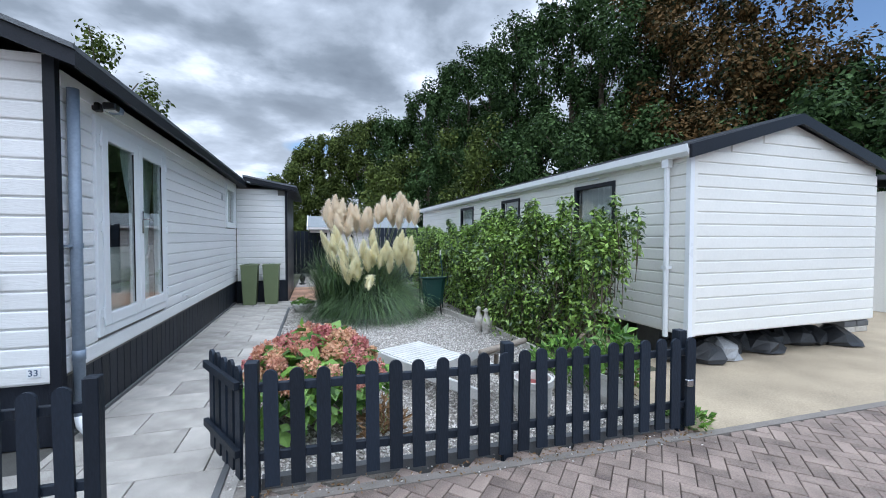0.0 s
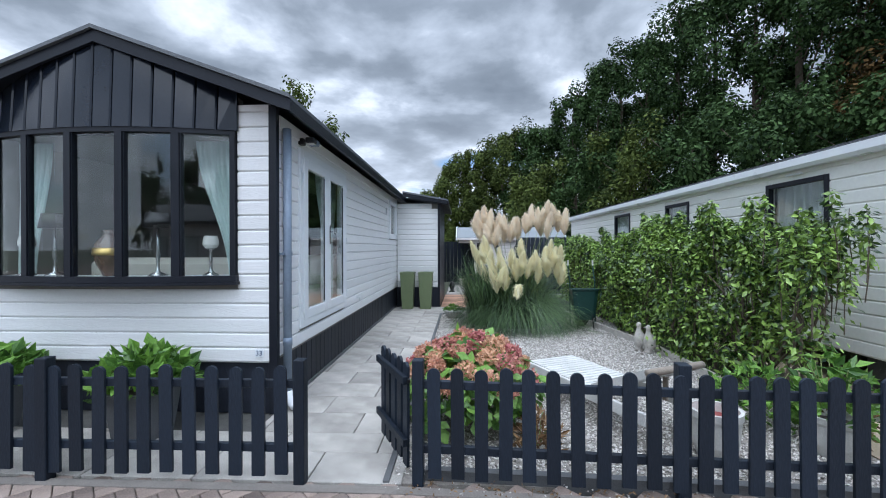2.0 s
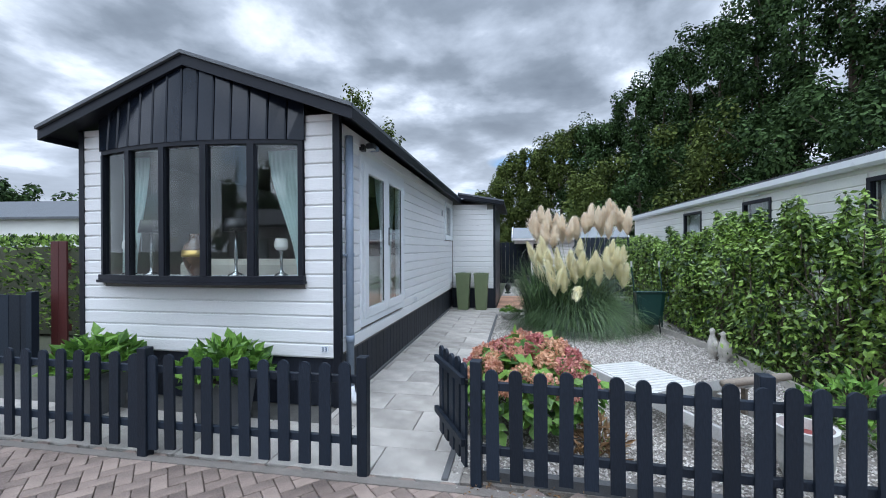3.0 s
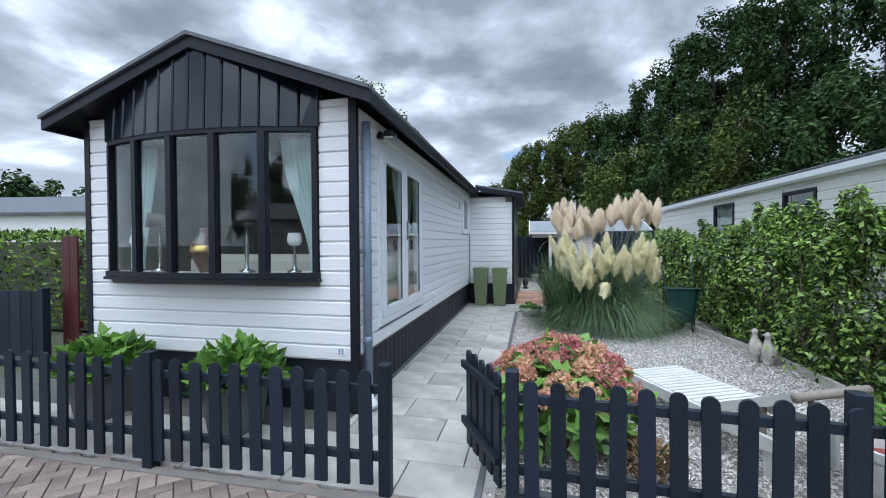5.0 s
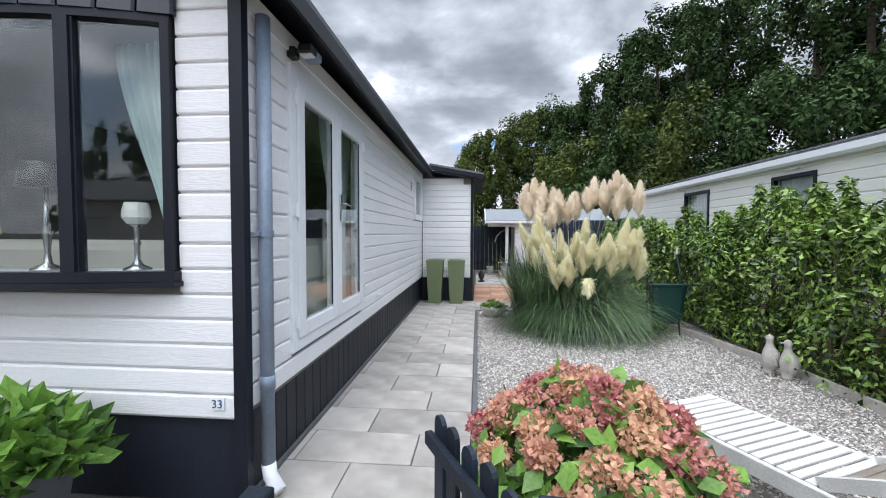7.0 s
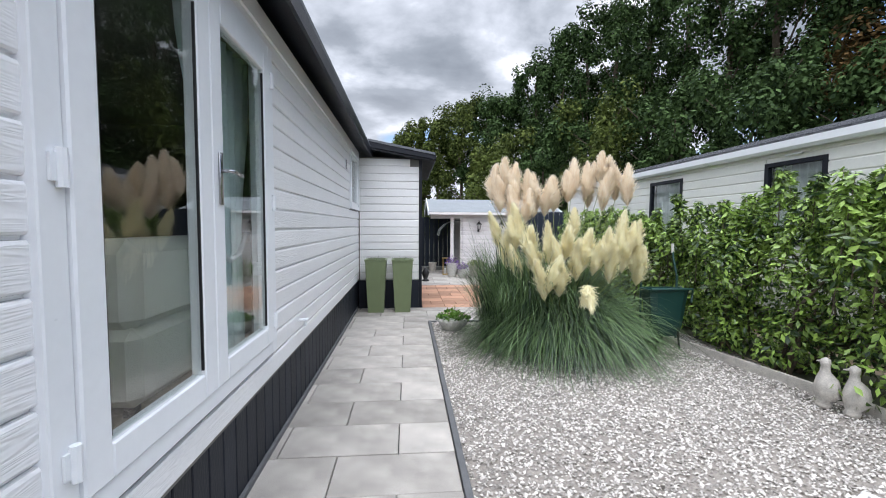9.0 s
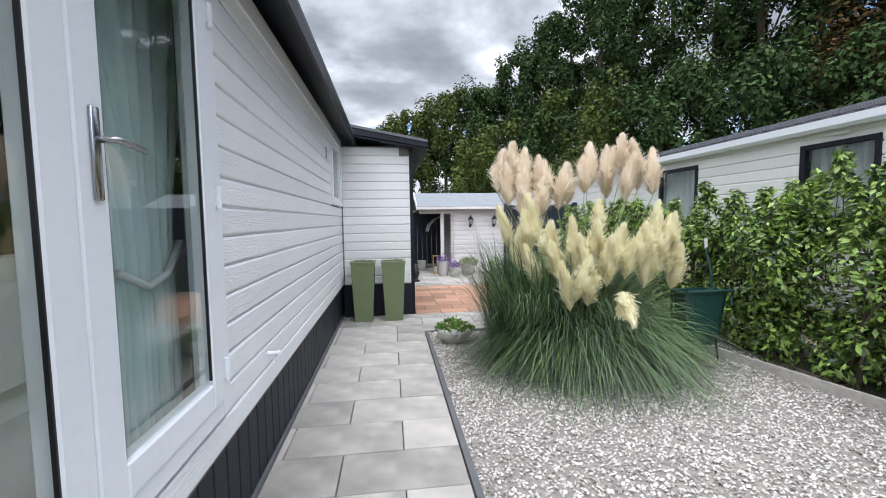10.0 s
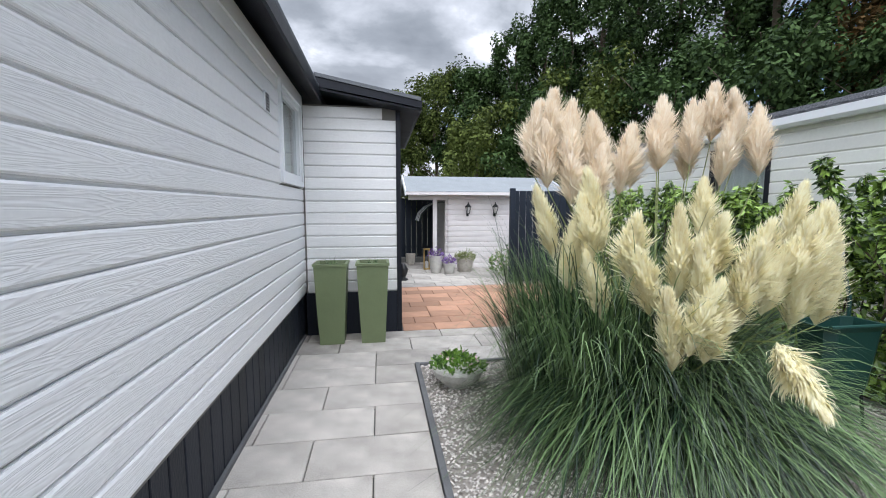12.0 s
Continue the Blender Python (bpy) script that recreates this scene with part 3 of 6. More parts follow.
    posts = [WIN_L + (WIN_R - WIN_L) * k / 5 for k in range(6)]
    for k, x in enumerate(posts):
        w = 0.033 if 0 < k < 5 else 0.04
        x0, x1 = max(x - w, WIN_L), min(x + w, WIN_R)
        part("mullion", bow_band(x0, x1, SILL_Z + 0.036, HEAD_Z - 0.031, -0.018, 0.06), NAVY, bw)
    for a, b in zip(posts, posts[1:]):
        g = part("pane", bow_band(a + 0.03, b - 0.03, SILL_Z + 0.034, HEAD_Z - 0.029, 0.02, 0.026), GLASS, bw)
        g.visible_shadow = False
        for (p, q) in ((a + 0.034, a + 0.044), (b - 0.044, b - 0.034)):
            part("sash_stile", bow_band(p, q, SILL_Z + 0.037, HEAD_Z - 0.032, -0.004, 0.018), NAVY, bw)
    # french doors
    x = WALL_X
    dr = part("french_door", bm_boxes((x - 0.1, D0 + 0.036, DZ1 - 0.03, x + 0.024, D1 - 0.036, DZ1 + 0.05), bevel=0.004), UPVC, c, "white upvc french doors")
    part("jamb", bm_boxes((x - 0.1, D0 - 0.05, DZ0 - 0.05, x + 0.024, D0 + 0.035, DZ1 + 0.05), bevel=0.004), UPVC, dr)
    part("jamb", bm_boxes((x - 0.1, D1 - 0.035, DZ0 - 0.05, x + 0.024, D1 + 0.05, DZ1 + 0.05), bevel=0.004), UPVC, dr)
    part("threshold", bm_boxes((x - 0.1, D0 + 0.036, DZ0 - 0.05, x + 0.024, D1 - 0.036, DZ0 + 0.03), bevel=0.004), UPVC, dr)
    mid = (D0 + D1) / 2 - 0.005
    for a, b in ((D0 + 0.038, mid - 0.002), (mid + 0.002, D1 - 0.038)):
        f = 0.108
        leaf = part("door_leaf", bm_boxes((x - 0.03, a, DZ0 + 0.033, x + 0.036, a + f, DZ1 - 0.033), (x - 0.03, b - f, DZ0 + 0.033, x + 0.036, b, DZ1 - 0.033),
                                          (x - 0.03, a + f, DZ0 + 0.033, x + 0.036, b - f, DZ0 + 0.033 + f), (x - 0.03, a + f, DZ1 - 0.033 - f, x + 0.036, b - f, DZ1 - 0.033), bevel=0.006), UPVC, dr)
        g = part("pane", bm_boxes((x + 0.012, a + f - 0.01, DZ0 + 0.1, x + 0.018, b - f + 0.01, DZ1 - 0.1)), GLASS, leaf)
        g.visible_shadow = False
        part("gasket", bm_boxes((x + 0.0185, a + f, DZ0 + 0.16, x + 0.03, a + f + 0.006, DZ1 - 0.16), (x + 0.0185, b - f - 0.006, DZ0 + 0.16, x + 0.03, b - f, DZ1 - 0.16)), BLACK, leaf)
    hy = mid + 0.062
    part("door_handle", merge(bm_boxes((x + 0.037, hy - 0.015, 1.63, x + 0.048, hy + 0.015, 1.87), bevel=0.003), bm_tube([(x + 0.046, hy, 1.785), (x + 0.09, hy, 1.785), (x + 0.095, hy + 0.02, 1.785), (x + 0.093, hy + 0.12, 1.775)], 0.009)), CHROME, dr, "brushed metal lever handle", True)
    for yy in (D0 + 0.01, D1 - 0.01):
        for z in (DZ0 + 0.16, (DZ0 + DZ1) / 2, DZ1 - 0.16):
            part("hinge", merge(bm_tube([(x + 0.036, yy, z - 0.05), (x + 0.036, yy, z + 0.05)], 0.014), bm_boxes((x + 0.025, yy - 0.03, z - 0.035, x + 0.033, yy + 0.03, z + 0.035))), UPVC, dr)
    # bathroom window
    wn = part("side_window", bm_boxes((x - 0.1, W0 - 0.06, WZ0 - 0.06, x + 0.03, W0, WZ1 + 0.06), (x - 0.1, W1, WZ0 - 0.06, x + 0.03, W1 + 0.06, WZ1 + 0.06),
                                      (x - 0.1, W0, WZ1, x + 0.03, W1, WZ1 + 0.06), (x - 0.1, W0, WZ0 - 0.06, x + 0.03, W1, WZ0), bevel=0.004), UPVC, c, "white upvc window")
    part("sash", bm_boxes((x - 0.06, W0, WZ0, x + 0.012, W0 + 0.06, WZ1), (x - 0.06, W1 - 0.06, WZ0, x + 0.012, W1, WZ1), (x - 0.06, W0 + 0.06, WZ1 - 0.06, x + 0.012, W1 - 0.06, WZ1), (x - 0.06, W0 + 0.06, WZ0, x + 0.012, W1 - 0.06, WZ0 + 0.06), bevel=0.004), UPVC, wn)
    g = part("pane", bm_boxes((x - 0.03, W0 + 0.05, WZ0 + 0.05, x - 0.024, W1 - 0.05, WZ1 - 0.05)), GLASS, wn)
    g.visible_shadow = False
    part("blind", bm_boxes((x - 0.12, W0, WZ0, x - 0.105, W1, WZ1)), FROST, wn, "pale roller blind")
    # annex with a lean-to roof
    AX, AY0, AY1 = -0.66, 11.56, 14.35
    an = part("annex_wall", bm_boxes((WALL_X, AY0 + 0.02, 0.45, AX - 0.01, AY0 + 0.1, 2.78), (AX - 0.1, AY0 + 0.1, 0.0, AX - 0.01, AY1, 2.72), (WALL_X, AY1 - 0.1, 0, AX - 0.1, AY1, 2.72)), ROOM, c)
    for i in range(16):
        z = 0.52 + i * BOARD
        h = min(BOARD, 2.90 - z)
        x1 = AX - 0.045
        if z + h > 2.70:
            x1 = min(x1, -0.7 - (z + h - 2.72) * 4.2)
        if h > 0.03:
            part("board", front_board(WALL_X + 0.022, x1, z, h, AY0), WHITE_X, an)
    part("annex_trim", bm_boxes((AX - 0.045, AY0 - 0.012, 0.0, AX + 0.012, AY0 + 0.03, 2.74), (AX - 0.01, AY0 + 0.03, 0, AX + 0.012, AY0 + 0.1, 2.74)), NAVY, c, "dark grey corner trim")
    part("annex_skirt", bm_boxes((WALL_X + 0.0, AY0 + 0.005, -0.01, AX - 0.046, AY0 + 0.018, 0.52)), SKIRT, c, "dark grey skirt board")
    part("annex_side", bm_boxes((AX - 0.008, AY0 + 0.1, 0, AX + 0.008, AY1, 2.72)), NAVY, c, "dark side cladding of the annex")
    part("annex_roof", bm_prism([(WALL_X + 0.2, 3.02), (-0.42, 2.80), (-0.42, 2.84), (WALL_X + 0.2, 3.06)], "y", AY0 - 0.27, AY1 + 0.2), ROOF, c, "grey lean-to roof sheet")
    part("annex_fascia", bm_prism([(WALL_X + 0.2, 3.03), (-0.41, 2.805), (-0.41, 2.72), (WALL_X + 0.2, 2.92)], "y", AY0 - 0.255, AY0 - 0.235), NAVY, c, "dark grey sloping fascia")
    part("annex_fascia", bm_boxes((-0.435, AY0 - 0.234, 2.70, -0.41, AY1 + 0.18, 2.80)), NAVY, c)
    part("annex_soffit", bm_prism([(WALL_X + 0.05, 2.93), (-0.44, 2.72), (-0.44, 2.70), (WALL_X + 0.05, 2.91)], "y", AY0 - 0.23, AY1 + 0.16), NAVY, c)
    return c


BOW = 0.20


def bow_y(x):
    t = (x - WIN_L) / (WIN_R - WIN_L)
    return FRONT_Y - 0.02 - BOW * 4 * max(0, t) * max(0, 1 - t) if 0 <= t <= 1 else FRONT_Y - 0.02


def bow_band(x0, x1, z0, z1, d0, d1):
    """A band that follows the bow between two depths."""
    n = max(1, int((x1 - x0) / 0.12))
    bm = bmesh.new()
    cols = []
    for i in range(n + 1):
        x = x0 + (x1 - x0) * i / n
        y = bow_y(x)
        cols.append([bm.verts.new(p) for p in ((x, y + d0, z0), (x, y + d1, z0), (x, y + d1, z1), (x, y + d0, z1))])
    for a, b in zip(cols, cols[1:]):
        for k in range(4):
            bm.faces.new((a[k], b[k], b[(k + 1) % 4], a[(k + 1) % 4]))
    bm.faces.new(cols[0])
    bm.faces.new(cols[-1][::-1])
    bmesh.ops.recalc_face_normals(bm, faces=bm.faces[:])
    return bm


chalet = build_chalet()


def build_neighbour():
    """Cream static caravan; built along its own axes and turned a little."""
    c = thing("static_caravan", 0, 0, 0, "cream clad static caravan with shallow dark roof", "caravan", rz=1.1)
    x0, x1, y0, y1, z0, ze, za = 4.37, 8.0, 4.42, 16.2, 0.40, 2.62, 3.10
    mx = (x0 + x1) / 2
    wins = ((5.66, 6.62), (8.5, 9.36), (11.06, 12.03))
    wz0, wz1 = 1.32, 2.44
    side, px = [], y0
    for a, b in wins:
        side += [(x0 + 0.02, px, z0, x0 + 0.12, a, ze), (x0 + 0.02, a, z0, x0 + 0.12, b, wz0), (x0 + 0.02, a, wz1, x0 + 0.12, b, ze)]
        px = b
    side.append((x0 + 0.02, px, z0, x0 + 0.12, y1, ze))
    ws = part("wall_side", bm_boxes(*side), CREAM, c, local=True)
    wf = part("wall_front", bm_prism([(x0 + 0.12, z0), (x1, z0), (x1, ze), (mx, za), (x0 + 0.12, ze)], "y", y0 + 0.02, y0 + 0.12), CREAM, c, local=True)
    part("wall_far", bm_boxes((x1 - 0.1, y0 + 0.12, z0, x1, y1, ze), (x0 + 0.12, y1 - 0.1, z0, x1 - 0.1, y1, ze)), CREAM, c, local=True)
    part("floor", bm_boxes((x0 + 0.12, y0 + 0.12, z0, x1 - 0.1, y1 - 0.1, z0 + 0.1)), TARP, c, local=True)
    h = 0.15
    z = z0
    while z < za - 0.05:
        hh = min(h, ze - z)
        if hh > 0.04:
            spans = [(y0, y1)]
            for a, b in wins:
                if z + hh > wz0 and z < wz1:
                    spans = [s for p, q in spans for s in ((p, min(q, a)), (max(p, b), q)) if s[1] - s[0] > 0.02]
            for a, b in spans:
                part("board", bm_prism([(x0 + 0.02 - d * 0.8, z + k) for d, k in board_profile(hh)], "y", a, b), CREAM, ws, local=True)
        zt = z + h
        k = max(0.0, (zt - ze) / (za - ze))
        if k < 0.97:
            xa, xb = x0 + (mx - x0) * k, x1 - (x1 - mx) * k
            part("board", bm_prism([(y0 + 0.02 - d * 0.8, z + q) for d, q in board_profile(h)], "x", xa + 0.001, xb), CREAM, wf, local=True)
        z += h
    part("corner_trim", bm_boxes((x0 - 0.012, y0 - 0.012, z0 - 0.02, x0 + 0.05, y0 + 0.05, ze)), UPVC, c, local=True)
    part("roof", bm_prism([(x0 - 0.12, ze + 0.02), (mx, za + 0.06), (x1 + 0.12, ze + 0.02), (x1 + 0.12, ze + 0.08), (mx, za + 0.12), (x0 - 0.12, ze + 0.08)], "y", y0 - 0.06, y1 + 0.1), ROOF_TILE, c, "dark pressed tile roof", local=True)
    rb = []
    y = y0
    while y < y1:
        rb.append(bm_prism([(x0 - 0.125, ze + 0.082), (mx, za + 0.122), (mx, za + 0.14), (x0 - 0.125, ze + 0.1)], "y", y, y + 0.09))
        y += 0.22
    part("roof_ribs", merge(*rb), ROOF_TILE, c, local=True)
    part("fascia", bm_prism([(x0 - 0.1, ze - 0.10), (mx, za - 0.02), (x1 + 0.1, ze - 0.10), (x1 + 0.1, ze + 0.06), (mx, za + 0.11), (x0 - 0.1, ze + 0.06)], "y", y0 - 0.10, y0 - 0.062), NAVY, c, "dark grey gable fascia", local=True)
    part("gutter", bm_prism([(x0 - 0.13, ze + 0.07), (x0 - 0.13, ze - 0.02), (x0 - 0.10, ze - 0.06), (x0 - 0.01, ze - 0.06), (x0 - 0.01, ze + 0.012), (x0 - 0.11, ze + 0.015)], "y", y0 - 0.06, y1), UPVC, c, "white gutter", local=True)
    part("downpipe", merge(bm_tube([(x0 - 0.06, y0 + 0.28, ze - 0.04), (x0 - 0.05, y0 + 0.28, 0.35)], 0.034, 10), bm_boxes((x0 - 0.09, y0 + 0.24, 1.2, x0 - 0.0, y0 + 0.32, 1.24), (x0 - 0.1, y0 + 0.235, ze - 0.16, x0 - 0.02, y0 + 0.325, ze - 0.06))), UPVC, c, "white downpipe", local=True)
    for a, b in wins:
        w = part("window", bm_boxes((x0 - 0.015, a, wz0, x0 + 0.06, a + 0.06, wz1), (x0 - 0.015, b - 0.06, wz0, x0 + 0.06, b, wz1), (x0 - 0.015, a + 0.06, wz1 - 0.06, x0 + 0.06, b - 0.06, wz1), (x0 - 0.015, a + 0.06, wz0, x0 + 0.06, b - 0.06, wz0 + 0.06), bevel=0.004), NAVY, c, "dark framed window", local=True)
        part("pane", bm_boxes((x0 + 0.02, a + 0.05, wz0 + 0.05, x0 + 0.026, b - 0.05, wz1 - 0.05)), GLASS, w, local=True).visible_shadow = False
        part("net_curtain", wavy(a + 0.03, b - 0.03, x0 + 0.14, wz0, wz1), CURTAIN_W, w, local=True)
        part("vent_hood", bm_boxes((x0 - 0.03, (a + b) / 2 - 0.12, wz1 + 0.06, x0 + 0.002, (a + b) / 2 + 0.12, wz1 + 0.085), bevel=0.006), UPVC, w, local=True)
    for y in (9.0, 12.6):
        part("roof_vent", bm_boxes((5.1, y, ze + 0.1, 5.5, y + 0.4, ze + 0.33), bevel=0.03), NAVY, c, local=True)
    for x in (x0 + 0.5, mx, x1 - 0.5):
        for y in (y0 + 0.9, 8.0, 12.0, 15.5):
            part("pier", bm_boxes((x - 0.2, y - 0.2, -0.1, x + 0.2, y + 0.2, z0)), KERB, c, local=True)
    return c


def wavy(y0, y1, x, z0, z1, amp=0.025, waves=7):
    bm = bmesh.new()
    n = 40
    rows = []
    for i in range(n + 1):
        y = y0 + (y1 - y0) * i / n
        d = amp * math.sin(2 * math.pi * waves * i / n) + amp * 0.4 * math.sin(5.3 * i)
        rows.append((bm.verts.new((x + d, y, z0)), bm.verts.new((x + d * 0.6, y, z1))))
    for a, b in zip(rows, rows[1:]):
        bm.faces.new((a[0], b[0], b[1], a[1]))
    return bm


neighbour = build_neighbour()


# ---- fences ----
def bm_picket(h0=0.06, h1=0.785, w=0.086, d=0.02):
    """A picket with a round head, standing on the local z axis, flat to y."""
    prof = [(-w / 2, h0), (w / 2, h0), (w / 2, h1 - w / 2)]
    prof += [(w / 2 * math.cos(a), h1 - w / 2 + w / 2 * math.sin(a)) for a in (math.pi * k / 8 for k in range(1, 8))]
    prof += [(-w / 2, h1 - w / 2)]
    return bm_prism(prof, "y", -d / 2, d / 2)


PICKET = mesh_of("picket", bm_picket(), FENCE)


def picket_fence(name, a, b, n, posts, label, rng, first=0.07, last=0.07, post_h=0.83):
    """Pickets in front of two rails from a to b, the first and last set in by so much; posts: (fraction of the run, width, depth behind the rails)."""
    a, b = Vector((*a, 0)), Vector((*b, 0))
    run = (b - a).length
    ang = math.degrees(math.atan2(b.y - a.y, b.x - a.x))
    f = thing(name, a.x, a.y, 0, label, "fence" if "gate" not in name else "gate", "garden fence", rz=ang)
    for z in (0.205, 0.635):
        part("rail", bm_boxes((0, 0.0, z, run, 0.035, z + 0.055), bevel=0.004), FENCE, f, local=True)
    for i in range(n):
        x = first + (run - first - last) * i / (n - 1)
        ob = new("picket", PICKET)
        ob.matrix_basis = pose(x, -0.012, rng.uniform(-0.012, 0.008), 0, rng.uniform(-0.8, 0.8), 0)
        ob.parent = f
    for p, w, d in posts:
        x = p * run
        part("post", bm_boxes((x - w / 2, d - w / 2, -0.06, x + w / 2, d + w / 2, post_h), bevel=0.005), FENCE, f, local=True)
    return f


frng = random.Random(4)
FR0, FR1, FR2 = (-0.34, 3.46), (1.36, 3.36), (2.96, 3.30)
fence_r = picket_fence("picket_fence", FR0, FR1, 11, [(0.0, 0.075, 0.01), (1.0, 0.08, 0.075)], "dark grey picket fence with round-headed pickets", frng, 0.115, 0.05)
fence_r2 = picket_fence("picket_fence", FR1, FR2, 11, [(0.97, 0.08, 0.075)], "dark grey picket fence ending beside the driveway", frng, 0.095, 0.02)
fence_l = picket_fence("picket_fence", (-2.90, 3.41), (-1.13, 3.43), 11, [(0.0, 0.08, 0.0), (1.0, 0.075, 0.01)], "dark grey picket fence in front of the chalet", frng, 0.075, 0.12)
fence_l2 = picket_fence("picket_fence", (-4.7, 3.42), (-2.90, 3.41), 10, [(0.0, 0.08, 0.0)], "dark grey picket fence in front of the chalet", frng, 0.12, 0.10)
fence_l3 = picket_fence("picket_fence", (-6.5, 3.46), (-4.7, 3.42), 10, [(0.0, 0.08, 0.0)], "dark grey picket fence in front of the chalet", frng, 0.12, 0.10)
gate = picket_fence("garden_gate", (-0.42, 3.54), (-0.73, 4.12), 5, [], "dark grey picket gate standing open over the path", frng, 0.067, 0.067)
part("latch", bm_boxes((1.5, -0.07, 0.40, 1.56, -0.03, 0.46), bevel=0.008), CHROME, fence_r2, "metal latch", local=True)
part("hinge", bm_boxes((0.0, -0.02, 0.64, 0.12, 0.0, 0.67), bevel=0.004), BLACK, gate, local=True)


# ---- plants ----
def leaf_part(name, pts, nrm, size, seed, material, parent, ratio=0.45, label="", kind="", clump=False):
    v, f = (clump_soup if clump else leaf_soup)(pts, nrm, size, np.random.default_rng(seed), ratio)
    ob = soup(name, v, f, material)
    attach(ob, parent)
    return tagged(ob, label, kind=kind)


def limb(a, b, r0, r1, rng, n=6, wob=0.06):
    a, b = Vector(a), Vector(b)
    pts = [a.lerp(b, i / n) + Vector((rng.uniform(-wob, wob), rng.uniform(-wob, wob), 0)) * (1 if 0 < i < n else 0) * (b - a).length for i in range(n + 1)]
    return bm_tube(pts, r0, 6, r1)


def laurel(cx, cy, h, rx, ry, n, seed, sparse=False, label="dense green laurel bush in the boundary hedge"):
    t = thing("laurel_bush", cx, cy, 0, label, "hedge", "laurel hedge")
    R = random.Random(seed)
    g = np.random.default_rng(seed)
    stems = []
    cs, rs = [], []
    for k in range(9 if not sparse else 7):
        bx, by = cx + R.uniform(-0.25, 0.25), cy + R.uniform(-0.35, 0.35)
        tx, ty, tz = cx + R.uniform(-rx, rx) * 0.8, cy + R.uniform(-ry, ry) * 0.9, h * R.uniform(0.62, 0.92)
        stems.append(limb((bx, by, -0.02), (tx, ty, tz), 0.022, 0.006, R, 6, 0.07))
        for q in range(6):
            s = R.uniform(0.35, 1.03) if sparse else R.uniform(0.05, 1.03)
            x, y, z = bx + (tx - bx) * s, by + (ty - by) * s, tz * s
            r = R.uniform(0.12, 0.26)
            cs.append((x + R.uniform(-0.2, 0.2), y + R.uniform(-0.2, 0.2), z))
            rs.append((r, r, r * R.uniform(0.9, 1.5)))
    if not sparse:
        for q in range(30):
            cs.append((cx + R.uniform(-rx, rx), cy + R.uniform(-ry, ry), R.uniform(0.12, h * 0.64)))
            rs.append((0.2, 0.24, 0.22))
    # upright shoots that break the outline
    for q in range(30):
        x, y = cx + R.uniform(-rx, rx), cy + R.uniform(-ry, ry)
        z = h * (0.6 + 0.36 * R.random() ** 1.6)
        lx, ly = R.uniform(-0.08, 0.08), R.uniform(-0.08, 0.08)
        for j in range(4):
            cs.append((x + lx * j / 3, y + ly * j / 3, z + j * 0.09))
            rs.append((0.085 - 0.014 * j, 0.085 - 0.014 * j, 0.08))
        stems.append(limb((x, y, z - 0.4), (x + lx, y + ly, z + 0.33), 0.006, 0.003, R, 3, 0.02))
    for s in stems:
        part("branch", s, BARK, t)
    p, d = blob_points(int(n * 1.35), g, cs, rs)
    keep = p[:, 2] > 0.03
    d[:, 2] += 0.35
    leaf_part("foliage", p[keep], d[keep], 0.08, seed + 1, LEAF, t, 0.45, clump=True)
    return t


hedge_rows = ((3.42, 5.05, 1.92, 0.36, 0.42, 2600, True), (3.38, 5.85, 2.0, 0.40, 0.55, 6600, False), (3.2, 6.8, 1.9, 0.42, 0.6, 6600, False), (3.32, 7.8, 2.06, 0.42, 0.62, 6600, False),
              (3.18, 8.9, 1.80, 0.42, 0.65, 9000, False), (3.2, 10.0, 1.72, 0.42, 0.65, 7000, False), (3.2, 11.1, 1.75, 0.42, 0.65, 6000, False), (3.2, 12.2, 1.75, 0.42, 0.65, 5000, False), (3.2, 13.3, 1.75, 0.42, 0.65, 4000, False))
for i, (cx, cy, h, rx, ry, n, sp) in enumerate(hedge_rows):
    laurel(cx, cy, h * 0.97, rx, ry, n, 40 + i, sp, "straggly laurel with bare twisted stems ending the hedge" if sp else "dense green laurel bush in the boundary hedge")


def ribbons(base, heading, length, rise, droop, width, rng, seg=7):
    """Arching blades as thin tapered strips: arrays of base points and headings."""
    n = len(base)
    s = np.linspace(0, 1, seg + 1)
    out = (length * (1 - rise))[:, None] * s[None] ** 1.35
    z = (length * (0.35 + 0.65 * rise))[:, None] * (s[None] * 1.25) - (droop * length)[:, None] * s[None] ** 2.6
    bend = rng.normal(0, 0.12, n)[:, None] * s[None] ** 2
    h = heading[:, None] + bend
    ctr = np.stack([base[:, 0, None] + np.cos(h) * out, base[:, 1, None] + np.sin(h) * out, np.maximum(base[:, 2, None] + z, 0.01 + 0.02 * rng.random((n, 1)))], -1)
    side = np.stack([-np.sin(h), np.cos(h), np.zeros_like(h) + 0.2], -1)
    w = (width[:, None] * np.clip(1 - s[None] ** 3, 0.08, 1))[..., None] / 2
    v = np.stack([ctr - side * w, ctr + side * w], 2).reshape(-1, 3)
    idx = (np.arange(n)[:, None] * (seg + 1) + np.arange(seg)[None]).reshape(-1) * 2
    f = np.stack([idx, idx + 1, idx + 3, idx + 2], 1)
    return v, f


